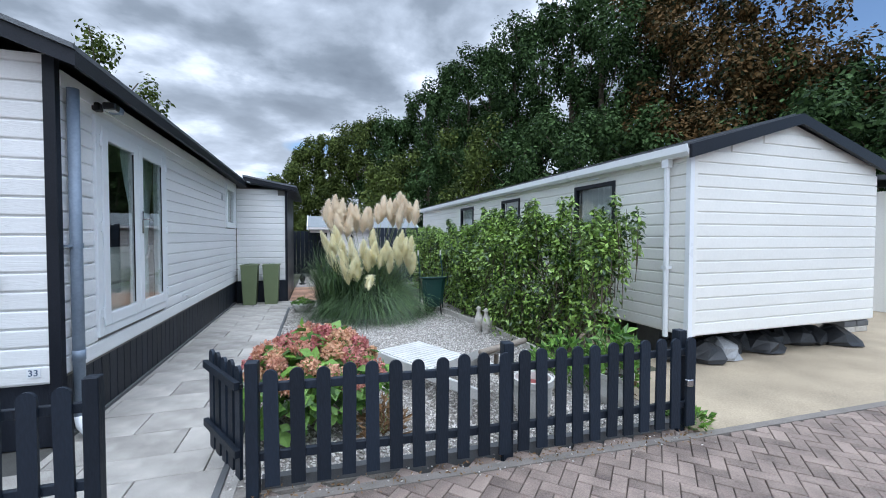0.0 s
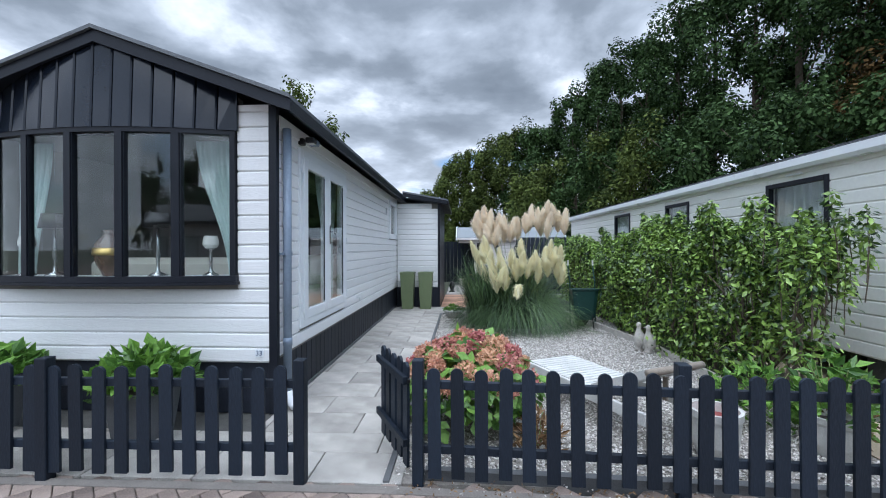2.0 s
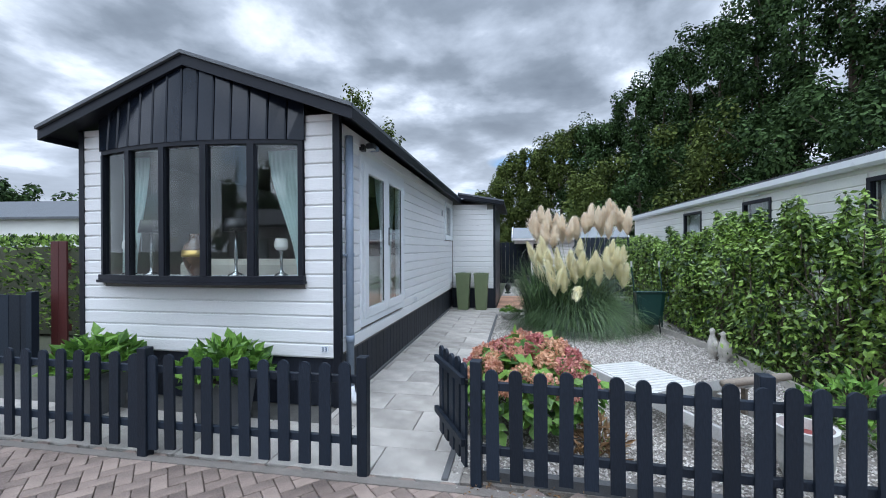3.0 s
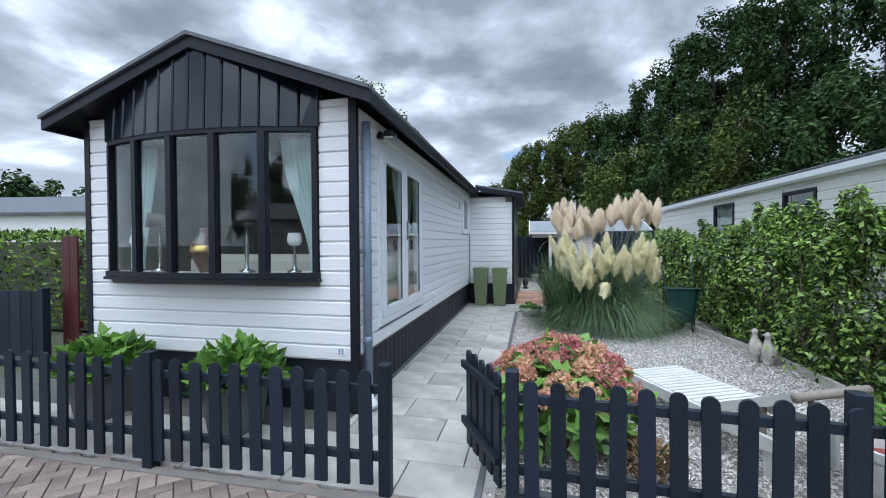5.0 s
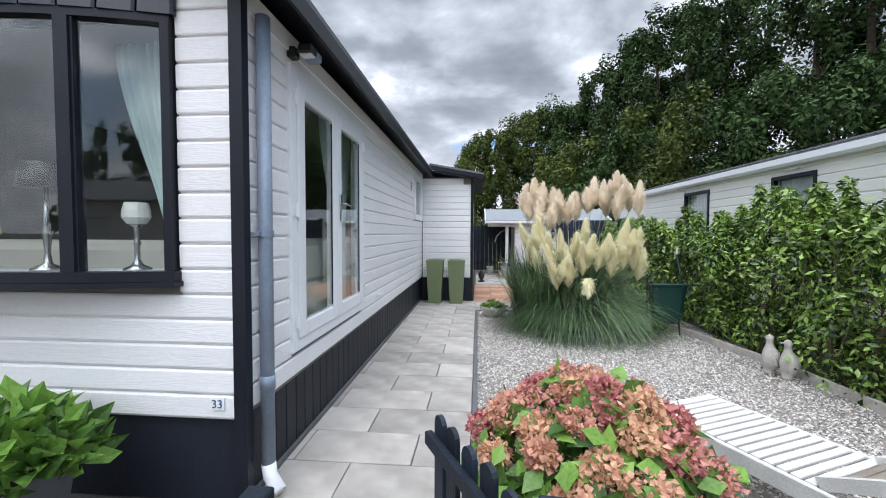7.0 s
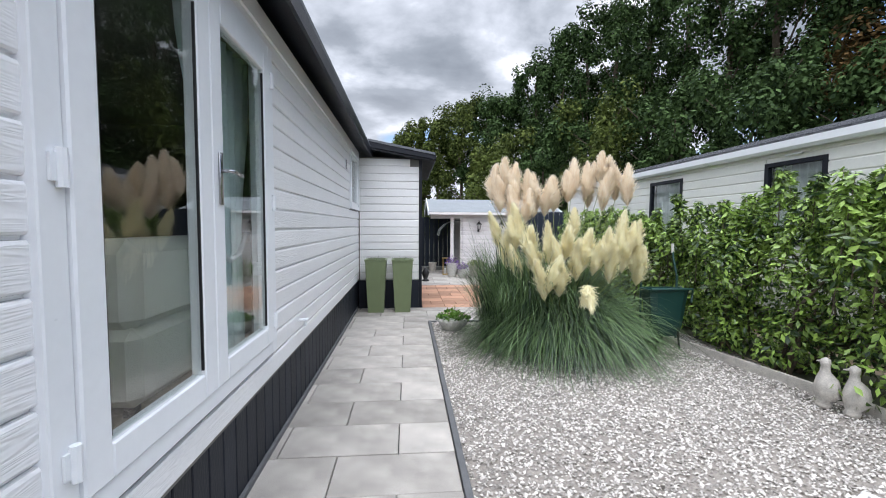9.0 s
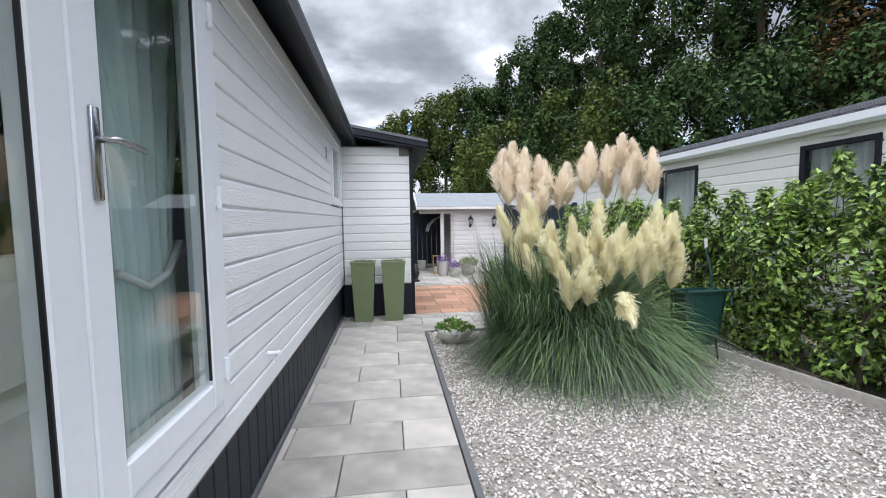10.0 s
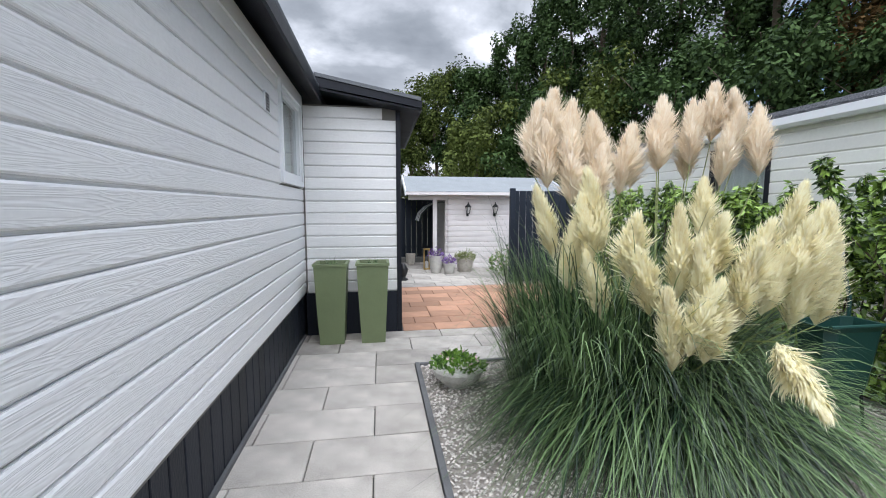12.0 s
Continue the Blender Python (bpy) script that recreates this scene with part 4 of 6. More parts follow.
def plume_mesh(base, tip, width, n, rng):
    """A feathery head: soft barbs leaving a stem and bending to its tip."""
    base, tip = np.array(base), np.array(tip)
    ax = tip - base
    L = np.linalg.norm(ax)
    ax = ax / L
    u = np.cross(ax, [0.3, 0.9, 0.1])
    u /= np.linalg.norm(u)
    w = np.cross(ax, u)
    s = rng.random(n) ** 0.85 * 0.93
    sway = np.array([rng.normal(0, 0.05), rng.normal(0, 0.05), 0])
    root = base + ax * (s * L)[:, None] + sway * (s ** 2)[:, None] * 2 * L
    a = rng.random(n) * 2 * np.pi
    lobe = 0.85 + 0.3 * np.sin(a * 3 + s * 9 + rng.random() * 6)
    rad = width * np.interp(s, [0, 0.12, 0.4, 0.75, 1], [0.35, 0.8, 1.0, 0.55, 0.12]) * rng.uniform(0.3, 1.05, n) * lobe
    r = np.cos(a)[:, None] * u + np.sin(a)[:, None] * w
    r = r + rng.normal(0, 0.22, (n, 3))
    k = L * rng.uniform(0.14, 0.30, n)[:, None]
    m1 = root + r * rad[:, None] * 0.6 + ax * k * 0.45
    m2 = root + r * rad[:, None] + ax * k * 0.8
    e = m2 + r * rad[:, None] * 0.12 + ax * k * 0.3 + np.array([0, 0, -0.008])
    t = np.cross(r, ax) * 0.0022
    v = np.stack([root - t, root + t, m1 - t * 1.6, m1 + t * 1.6, m2 - t * 1.2, m2 + t * 1.2, e], 1).reshape(-1, 3)
    i = np.arange(n)[:, None] * 7
    f = [list(x) for x in np.concatenate([i + np.array([[0, 1, 3, 2]]), i + np.array([[2, 3, 5, 4]])], 0)]
    f += [list(x) for x in i + np.array([[4, 5, 6]])]
    return v, f


def pampas(cx, cy):
    t = thing("pampas_grass", cx, cy, 0, "large pampas grass with cream and beige plumes in gravel", "grass")
    g = np.random.default_rng(8)
    n = 6500
    a = g.random(n) * 2 * np.pi
    r = 0.5 * np.sqrt(g.random(n))
    base = np.stack([cx + r * np.cos(a) * 1.15, cy + r * np.sin(a), np.zeros(n)], 1)
    head = a + g.normal(0, 0.55, n)
    v, f = ribbons(base, head, g.uniform(1.0, 1.85, n), g.uniform(0.22, 0.8, n), g.uniform(0.5, 0.95, n), g.uniform(0.007, 0.013, n), g, 8)
    m = 2700
    a2 = g.random(m) * 2 * np.pi
    r2 = 0.6 * np.sqrt(g.random(m))
    base2 = np.stack([cx - 0.25 + r2 * np.cos(a2) * 1.2, cy + 0.2 + r2 * np.sin(a2), np.zeros(m)], 1)
    v2, f2 = ribbons(base2, a2 + g.normal(0, 0.4, m), g.uniform(1.4, 2.15, m), g.uniform(0.58, 0.88, m), g.uniform(0.35, 0.65, m), g.uniform(0.006, 0.011, m), g, 8)
    v, f = np.concatenate([v, v2]), np.concatenate([f, f2 + len(v)])
    ob = soup("blades", v, f, BLADE)
    attach(ob, t)
    tagged(ob, "arching blue-green blades", kind="stuff")
    R = random.Random(12)
    cream = [(0.30, 9.0, 1.42), (0.42, 8.7, 1.40), (0.36, 8.8, 1.20), (0.55, 8.45, 1.30), (0.60, 8.35, 1.12), (0.72, 8.25, 1.28), (0.80, 8.2, 1.14), (0.70, 8.1, 0.98), (0.62, 8.15, 0.90),
             (0.95, 8.3, 1.30), (1.00, 8.15, 1.12), (1.10, 8.2, 1.22), (1.25, 8.2, 1.16), (1.35, 8.15, 1.28), (1.42, 8.2, 1.10), (1.55, 8.25, 1.32), (1.62, 8.3, 1.18), (1.72, 8.35, 1.34),
             (1.80, 8.4, 1.16), (1.88, 8.5, 1.36), (1.90, 8.45, 1.02), (0.45, 8.6, 1.05), (1.15, 8.6, 1.52), (1.70, 8.5, 1.48), (0.5, 8.75, 1.5), (0.80, 8.1, 0.93)]
    beige = [(0.24, 9.5, 2.02), (0.32, 9.4, 1.86), (0.42, 9.55, 2.12), (0.52, 9.45, 2.02), (0.60, 9.6, 1.92), (0.48, 9.3, 1.72), (0.74, 9.5, 1.94), (0.86, 9.6, 1.86), (1.00, 9.5, 1.84), (1.16, 9.6, 1.88),
             (1.32, 9.5, 1.98), (1.42, 9.6, 2.10), (1.55, 9.45, 2.06), (1.64, 9.6, 2.00), (1.78, 9.5, 2.24), (1.90, 9.4, 2.14), (1.98, 9.5, 2.02), (2.08, 9.35, 2.0), (0.66, 9.25, 1.70), (1.72, 9.3, 1.92)]
    for group, material, L0, wd in ((cream, PLUME, 0.42, 0.088), (beige, PLUME_PINK, 0.48, 0.105)):
        for x, y, z in group:
            rt = Vector((cx + (x - cx) * 0.25, cy + (y - cy) * 0.3, 0.05))
            tp = Vector((x - (0.06 if material is PLUME else 0.0), y + (0.14 if material is PLUME else 0.0), z + (0.03 if material is PLUME else 0.09)))
            lean = Vector((x - cx, y - cy, 0)) * (0.2 if material is PLUME else 0.05)
            d = (Vector((0, 0, 1)) + lean + Vector((R.uniform(-0.16, 0.16), R.uniform(-0.1, 0.1), 0))).normalized()
            L = L0 * R.uniform(0.82, 1.15)
            b0 = tp - d * L * 0.55
            v, f = plume_mesh(b0, b0 + d * L, wd * R.uniform(0.85, 1.2), 3800, g)
            ob = soup("plume", v, f, material)
            attach(ob, t)
            mid = rt.lerp(b0, 0.5) + Vector((-(x - cx) * 0.1, -(y - cy) * 0.1, 0.12))
            part("stalk", bm_tube([rt, mid, b0, b0 + d * L * 0.6], 0.006, 5, 0.003), STALK, t)
    # the one head that hangs outwards near the gravel
    v, f = plume_mesh((1.0, 8.14, 0.92), (0.86, 7.86, 0.74), 0.085, 2200, g)
    attach(soup("plume", v, f, PLUME), t)
    part("stalk", bm_tube([(1.05, 8.7, 0.1), (1.05, 8.35, 0.85), (1.0, 8.14, 0.92), (0.9, 7.95, 0.8)], 0.006, 5, 0.003), STALK, t)
    return t


pampas(1.05, 9.05)


def hydrangea(cx, cy, r, h, n_leaf, blooms, seed, label):
    t = thing("hydrangea", cx, cy, 0, label, "shrub")
    R, g = random.Random(seed), np.random.default_rng(seed)
    stems = [limb((cx + R.uniform(-0.1, 0.1), cy + R.uniform(-0.1, 0.1), -0.02), (cx + r * 0.85 * math.cos(a), cy + r * 0.85 * math.sin(a), h * R.uniform(0.6, 0.9)), 0.01, 0.005, R, 4, 0.05) for a in (k * 0.42 for k in range(15))]
    part("stems", merge(*stems), BARK, t)
    a = g.random(n_leaf) * 2 * np.pi
    q = np.sqrt(g.random(n_leaf))
    zz = h * (1 - 0.45 * q ** 2) * (0.3 + 0.76 * g.random(n_leaf) ** 0.6)
    p = np.stack([cx + r * q * np.cos(a), cy + r * q * np.sin(a), zz], 1)
    d = np.stack([np.cos(a) * q, np.sin(a) * q, 0.5 + 0 * a], 1)
    leaf_part("foliage", p, d, 0.135, seed, LEAF_HYD, t, 0.62, clump=True)
    for k in range(blooms):
        ang = k * 2.399
        q = math.sqrt((k + 0.5) / blooms)
        x, y = cx + r * 0.95 * q * math.cos(ang), cy + r * 0.95 * q * math.sin(ang)
        z = h * (1.02 - 0.42 * q ** 2) + R.uniform(-0.06, 0.03)
        br = R.uniform(0.075, 0.115)
        m = 260
        dd = g.normal(0, 1, (m, 3))
        dd /= np.linalg.norm(dd, axis=1)[:, None]
        pp = np.array((x, y, z)) + dd * br * np.array((1, 1, 0.75)) * g.uniform(0.75, 1.0, m)[:, None]
        leaf_part("bloom", pp, g.normal(0, 1, (m, 3)), 0.034, seed + k, PETAL, t, 0.9)
    return t


hydrangea(0.03, 4.50, 0.60, 0.74, 1100, 33, 3, "hydrangea shrub with faded pink and russet flower heads")


def potted_hydrangea(x, y, seed):
    pot = thing("planter", x, y, 0, "square grey planter on the slabs before the chalet", "planter", "grey planters")
    part("pot", tapered(x, y, 0.0, 0.15, 0.19, 0.40), POT_GREY, pot)
    part("soil", bm_boxes((x - 0.165, y - 0.165, 0.33, x + 0.165, y + 0.165, 0.36)), SOIL, pot)
    t = thing("hydrangea", x, y, 0.36, "fresh green leafy hydrangea in a grey planter", "shrub", "potted hydrangeas")
    g = np.random.default_rng(seed)
    R = random.Random(seed)
    part("stems", merge(*[limb((x, y, 0.35), (x + 0.22 * math.cos(k), y + 0.22 * math.sin(k), 0.6), 0.008, 0.004, R, 3, 0.03) for k in range(7)]), STALK, t)
    n = 420
    a = g.random(n) * 2 * np.pi
    q = np.sqrt(g.random(n))
    zz = 0.36 + 0.38 * (1 - 0.6 * q ** 2) * g.uniform(0.3, 1.0, n)
    leaf_part("foliage", np.stack([x + 0.33 * q * np.cos(a), y + 0.33 * q * np.sin(a), zz], 1), np.stack([np.cos(a) * q, np.sin(a) * q, 0.5 + 0 * a], 1), 0.14, seed, LEAF_HYD, t, 0.6)


def tapered(x, y, z0, r0, r1, h, wall=0.02):
    """A square pot, narrower at its foot, open above."""
    bm = bmesh.new()
    rings = []
    for r, z in ((r0, z0), (r1, z0 + h - 0.03), (r1 + 0.012, z0 + h - 0.028), (r1 + 0.012, z0 + h), (r1 - wall, z0 + h), (r1 - wall - 0.012, z0 + h - 0.07)):
        rings.append([bm.verts.new((x + sx * r, y + sy * r, z)) for sx, sy in ((-1, -1), (1, -1), (1, 1), (-1, 1))])
    for p, q in zip(rings, rings[1:]):
        for i in range(4):
            bm.faces.new((p[i], p[(i + 1) % 4], q[(i + 1) % 4], q[i]))
    bm.faces.new(rings[0][::-1])
    bmesh.ops.recalc_face_normals(bm, faces=bm.faces[:])
    return bm


potted_hydrangea(-2.72, 4.05, 71)
potted_hydrangea(-4.15, 4.05, 72)


def tall_pot(x, y, seed):
    t = thing("tall_planter", x, y, 0, "tall tapered olive green planter against the annex", "planter", "olive planters", rz=0)
    part("pot", tapered(x, y, 0.0, 0.135, 0.18, 0.94), POT_GREEN, t)
    part("soil", bm_boxes((x - 0.155, y - 0.155, 0.86, x + 0.155, y + 0.155, 0.885)), SOIL, t)
    g = np.random.default_rng(seed)
    n = 40
    a = g.random(n) * 6.28
    base = np.stack([x + 0.04 * np.cos(a), y + 0.04 * np.sin(a), np.full(n, 0.88)], 1)
    v, f = ribbons(base, a, g.uniform(0.08, 0.17, n), g.uniform(0.3, 0.8, n), g.uniform(0.1, 0.4, n), np.full(n, 0.007), g, 4)
    s = thing("succulent", x, y, 0.88, "small spiky dark plant in an olive planter", "plant", "planter plants")
    attach(soup("leaves", v, f, BLADE), s)


tall_pot(-1.47, 11.28, 1)
tall_pot(-1.00, 11.28, 2)


def bowl_planter(x, y):
    t = thing("bowl_planter", x, y, 0, "fluted white stone bowl planter on the gravel", "planter")
    part("bowl", bm_lathe([(0.12, 0), (0.14, 0.02), (0.20, 0.09), (0.225, 0.15), (0.22, 0.18), (0.20, 0.18), (0.19, 0.14), (0.02, 0.13)], (x, y, 0), 40, 0.035), POT_WHITE, t)
    p = thing("bowl_plant", x, y, 0.14, "green bedding plant with small pale flowers", "plant")
    g = np.random.default_rng(5)
    n = 420
    a = g.random(n) * 6.28
    q = np.sqrt(g.random(n))
    pts = np.stack([x + 0.22 * q * np.cos(a), y + 0.22 * q * np.sin(a), 0.16 + 0.13 * g.random(n) * (1.2 - q)], 1)
    leaf_part("foliage", pts, np.stack([np.cos(a) * q, np.sin(a) * q, 0.6 + 0 * a], 1), 0.055, 6, LEAF_HYD, p, 0.6)
    k = 26
    leaf_part("flowers", pts[:k] + np.array((0, 0, 0.06)), g.normal(0, 1, (k, 3)), 0.03, 7, PINKW, p, 0.9, kind="stuff")


bowl_planter(-0.24, 9.92)


# ---- loose garden things ----
def lounger():
    t = thing("sun_lounger", 0.965, 5.56, 0, "weathered pale wooden sun lounger with raised back", "lounger", rz=-65)
    z, w, L = 0.29, 0.31, 1.02
    for s in (-1, 1):
        part("side_rail", bm_boxes((0, s * w - 0.015, z - 0.10, 1.62, s * w + 0.015, z), bevel=0.006), LOUNGE, t, local=True)
        for x in (0.12, 1.42):
            part("leg", bm_boxes((x, s * (w - 0.035) - 0.02, 0, x + 0.07, s * (w - 0.035) + 0.02, z - 0.03), bevel=0.005), LOUNGE, t, local=True)
    part("end_rail", bm_boxes((0.0, -w + 0.015, z - 0.09, 0.03, w - 0.015, z - 0.005), bevel=0.004), LOUNGE, t, local=True)
    for k in range(15):
        x = 0.04 + k * 0.0655
        part("slat", bm_boxes((x, -w + 0.018, z - 0.014, x + 0.047, w - 0.018, z + 0.006), bevel=0.004), LOUNGE, t, local=True)
    a = radians(26)
    back = [(math.cos(a) * q, math.sin(a) * q) for q in (0, 0.68)]
    for s in (-1, 1):
        bm = bm_prism([(L, z - 0.02), (L + back[1][0], z + back[1][1] - 0.02), (L + back[1][0] - 0.03, z + back[1][1] + 0.04), (L - 0.03, z + 0.035)], "y", s * (w - 0.05) - 0.018, s * (w - 0.05) + 0.018)
        part("back_rail", bm, LOUNGE, t, local=True)
        part("prop", bm_boxes((L + 0.32, s * (w - 0.09) - 0.012, z - 0.06, L + 0.36, s * (w - 0.09) + 0.012, z + 0.145)), TEAK, t, local=True)
    for k in range(8):
        q = 0.03 + k * 0.083
        x0, z0 = L + math.cos(a) * q, z + math.sin(a) * q
        dx, dz = math.cos(a) * 0.062, math.sin(a) * 0.062
        nx, nz = -math.sin(a) * 0.018, math.cos(a) * 0.018
        part("back_slat", bm_prism([(x0, z0), (x0 + dx, z0 + dz), (x0 + dx + nx, z0 + dz + nz), (x0 + nx, z0 + nz)], "y", -w + 0.075, w - 0.075), TEAK, t, local=True)
    part("head_rail", bm_tube([(L + back[1][0], -w + 0.0, z + back[1][1] + 0.02), (L + back[1][0], w - 0.0, z + back[1][1] + 0.02)], 0.028, 10), TEAK, t, local=True, smooth=True)


lounger()


def goose(x, y, h, rz):
    prof = [(0.055, 0), (0.06, 0.03), (0.05, 0.05), (0.075, 0.11), (0.085, 0.18), (0.07, 0.26), (0.04, 0.32), (0.032, 0.37), (0.04, 0.40), (0.036, 0.43), (0.01, 0.45)]
    bm = bm_lathe([(r, z) for r, z in prof], (0, 0, 0), 16)
    for v in bm.verts:
        if 0.08 < v.co.z < 0.3:
            v.co.x = v.co.x * 1.15 - 0.02
    bm = merge(bm, bm_tube([(0.02, 0, 0.41), (0.075, 0, 0.40)], 0.016, 8, 0.004), bm_prism([(-0.07, 0.2), (-0.13, 0.12), (-0.06, 0.1)], "y", -0.025, 0.025))
    ob = solid("goose_statue", bm, STONE, "weathered pale stone goose beside the hedge", "statue", "", True, "stone geese")
    ob.matrix_world = Matrix.Translation((x, y, 0)) @ pose(0, 0, 0, 0, 0, rz) @ Matrix.Scale(h / 0.45, 4)


goose(2.66, 7.12, 0.43, 100)
goose(2.72, 6.94, 0.42, 140)


def wheelbarrow():
    t = thing("wheelbarrow", 2.32, 8.62, 0, "green wheelbarrow stood on end by the hedge", "wheelbarrow")
    bm = bmesh.new()
    rings = []
    for z, hx, hy in ((0.16, 0.17, 0.06), (0.30, 0.20, 0.10), (0.72, 0.25, 0.13), (0.76, 0.27, 0.15), (0.76, 0.245, 0.125), (0.4, 0.2, 0.09)):
        rings.append([bm.verts.new((2.30 + sx * hx, 8.55 + sy * hy, z)) for sx, sy in ((-1, -0.7), (-0.7, -1), (0.7, -1), (1, -0.7), (1, 0.7), (0.7, 1), (-0.7, 1), (-1, 0.7))])
    for p, q in zip(rings, rings[1:]):
        for i in range(8):
            bm.faces.new((p[i], p[(i + 1) % 8], q[(i + 1) % 8], q[i]))
    bm.faces.new(rings[0][::-1])
    bm.faces.new(rings[-1])
    bmesh.ops.recalc_face_normals(bm, faces=bm.faces[:])
    part("tray", bm, CRATE, t, "green plastic tray")
    part("rim", bm_tube([(2.03, 8.40, 0.77), (2.57, 8.40, 0.77), (2.60, 8.45, 0.70), (2.57, 8.42, 0.60)], 0.014, 8), CRATE, t)
    for x in (2.06, 2.55):
        h = part("handle", bm_tube([(x, 8.66, 0.05), (x, 8.68, 0.9), (x - 0.02, 8.74, 1.15), (x - 0.02, 8.75, 1.24)], 0.014, 8), CRATE, t)
        part("grip", bm_tube([(x - 0.02, 8.75, 1.2), (x - 0.02, 8.76, 1.32)], 0.018, 8), POT_WHITE, h, "pale grip")
    w = part("wheel", bm_lathe([(0.09, -0.035), (0.15, -0.03), (0.16, 0), (0.15, 0.03), (0.09, 0.035)], (0, 0, 0), 18), BLACK, t)
    w.matrix_basis = pose(2.30, 8.72, 0.155, 90, 0, 20)
    part("leg", bm_tube([(2.15, 8.45, 0.0), (2.18, 8.48, 0.35)], 0.012, 6), BLACK, t)
    part("leg", bm_tube([(2.46, 8.45, 0.0), (2.43, 8.48, 0.35)], 0.012, 6), BLACK, t)
    return t


_barrow = wheelbarrow()
_barrow.matrix_basis = pose(2.36, 8.92, 0)


def round_pot(name, x, y, r, h, material, label, inner=SOIL, group="", cat="pot"):
    t = thing(name, x, y, 0, label, cat, group)
    part("body", bm_lathe([(r * 0.7, 0), (r * 0.9, h * 0.3), (r, h * 0.8), (r * 1.06, h * 0.86), (r * 1.06, h), (r * 0.92, h), (r * 0.88, h * 0.75)], (x, y, 0), 28), material, t, smooth=False)
    part("filling", bm_lathe([(r * 0.895, h * 0.72), (r * 0.895, h * 0.8), (0.01, h * 0.82)], (x, y, 0), 28), inner, t)
    return t


round_pot("garden_pot", 1.86, 3.92, 0.17, 0.36, POT_WHITE, "white glazed pot with dark red inside", POT_RED)
round_pot("garden_pot", 2.78, 3.98, 0.17, 0.30, POT_WHITE, "pale grey pot behind the picket fence")
round_pot("garden_pot", 2.28, 4.42, 0.11, 0.16, STONE, "small sandy stone pot on the gravel")


def leafy_plant(name, x, y, z, r, h, n, size, material, seed, label, ratio=0.5):
    t = thing(name, x, y, z, label, "plant")
    g, R = np.random.default_rng(seed), random.Random(seed)
    part("stems", merge(*[limb((x, y, z), (x + r * 0.7 * math.cos(k * 1.1), y + r * 0.7 * math.sin(k * 1.1), z + h * 0.8), 0.006, 0.003, R, 3, 0.03) for k in range(6)]), STALK, t)
    a = g.random(n) * 6.28
    q = np.sqrt(g.random(n))
    pts = np.stack([x + r * q * np.cos(a), y + r * q * np.sin(a), z + h * g.uniform(0.1, 1, n) * (1.1 - 0.6 * q)], 1)
    leaf_part("foliage", pts, np.stack([np.cos(a) * q, np.sin(a) * q, 0.4 + 0 * a], 1), size, seed, material, t, ratio)
    return t


leafy_plant("pot_plant", 2.78, 3.98, 0.25, 0.24, 0.55, 150, 0.11, LEAF_HYD, 21, "green leafy plant in the pale pot")
leafy_plant("ground_plant", 2.72, 4.7, 0, 0.40, 0.50, 420, 0.10, LEAF_HYD, 22, "bright green leafy plant under the hedge")
leafy_plant("ground_plant", 3.05, 4.35, 0, 0.30, 0.72, 200, 0.12, LEAF_HYD, 23, "tall green weed beside the driveway")
leafy_plant("dry_plant", 0.55, 4.0, 0, 0.17, 0.28, 260, 0.09, DRY, 24, "withered brown plant in the gravel", 0.25)
leafy_plant("dry_plant", 2.95, 4.15, 0, 0.2, 0.5, 160, 0.06, DRY, 25, "withered brown flower heads by the fence", 0.6)
leafy_plant("weed", 3.08, 3.42, 0, 0.16, 0.16, 150, 0.07, LEAF_HYD, 26, "small green weeds at the fence end")


# ---- fittings on the chalet ----
def downpipe():
    x, y = WALL_X + 0.055, 4.66
    t = thing("downpipe", x, y, 0, "grey zinc downpipe beside the dark corner trim", "downpipe")
    part("pipe", bm_tube([(x, y, 2.74), (x, y, 0.16)], 0.040, 14), ZINC, t, smooth=True)
    part("shoe", bm_tube([(x, y, 0.18), (x + 0.01, y, 0.10), (x + 0.09, y - 0.05, 0.045)], 0.042, 14), UPVC, t, smooth=True)
    part("bracket", merge(bm_tube([(x, y, 1.50), (x, y, 1.54)], 0.046, 14), bm_boxes((WALL_X, y - 0.075, 1.51, x, y - 0.04, 1.53))), ZINC, t)
    part("socket", bm_tube([(x, y, 0.62), (x, y, 0.70)], 0.044, 14), ZINC, t, smooth=True)


downpipe()


def floodlight():
    t = thing("security_light", WALL_X + 0.02, 5.1, 2.72, "small dark twin security light under the eaves", "lamp")
    part("base", bm_boxes((WALL_X, 5.05, 2.69, WALL_X + 0.06, 5.13, 2.76), bevel=0.008), BLACK, t)
    part("arm", bm_tube([(WALL_X + 0.05, 5.09, 2.73), (WALL_X + 0.12, 5.09, 2.75)], 0.012), BLACK, t)
    h = part("lamp_head", bm_boxes((WALL_X + 0.09, 5.02, 2.70, WALL_X + 0.19, 5.11, 2.76), bevel=0.01), BLACK, t)
    part("lens", bm_boxes((WALL_X + 0.10, 5.03, 2.692, WALL_X + 0.18, 5.10, 2.6985)), SHADE_W, h)
    part("lamp_head", bm_boxes((WALL_X + 0.08, 5.14, 2.70, WALL_X + 0.18, 5.22, 2.76), bevel=0.01), ZINC, t)


floodlight()


def tap():
    y, z, x = 7.43, 0.75, WALL_X
    t = thing("outdoor_tap", x, y, z, "small white tap on the boarded wall", "tap")
    part("body", merge(bm_tube([(x, y, z), (x + 0.06, y, z)], 0.014), bm_tube([(x + 0.05, y, z), (x + 0.055, y, z - 0.05)], 0.01)), UPVC, t)
    part("knob", bm_boxes((x + 0.055, y - 0.03, z - 0.01, x + 0.075, y + 0.03, z + 0.012), bevel=0.005), UPVC, t)


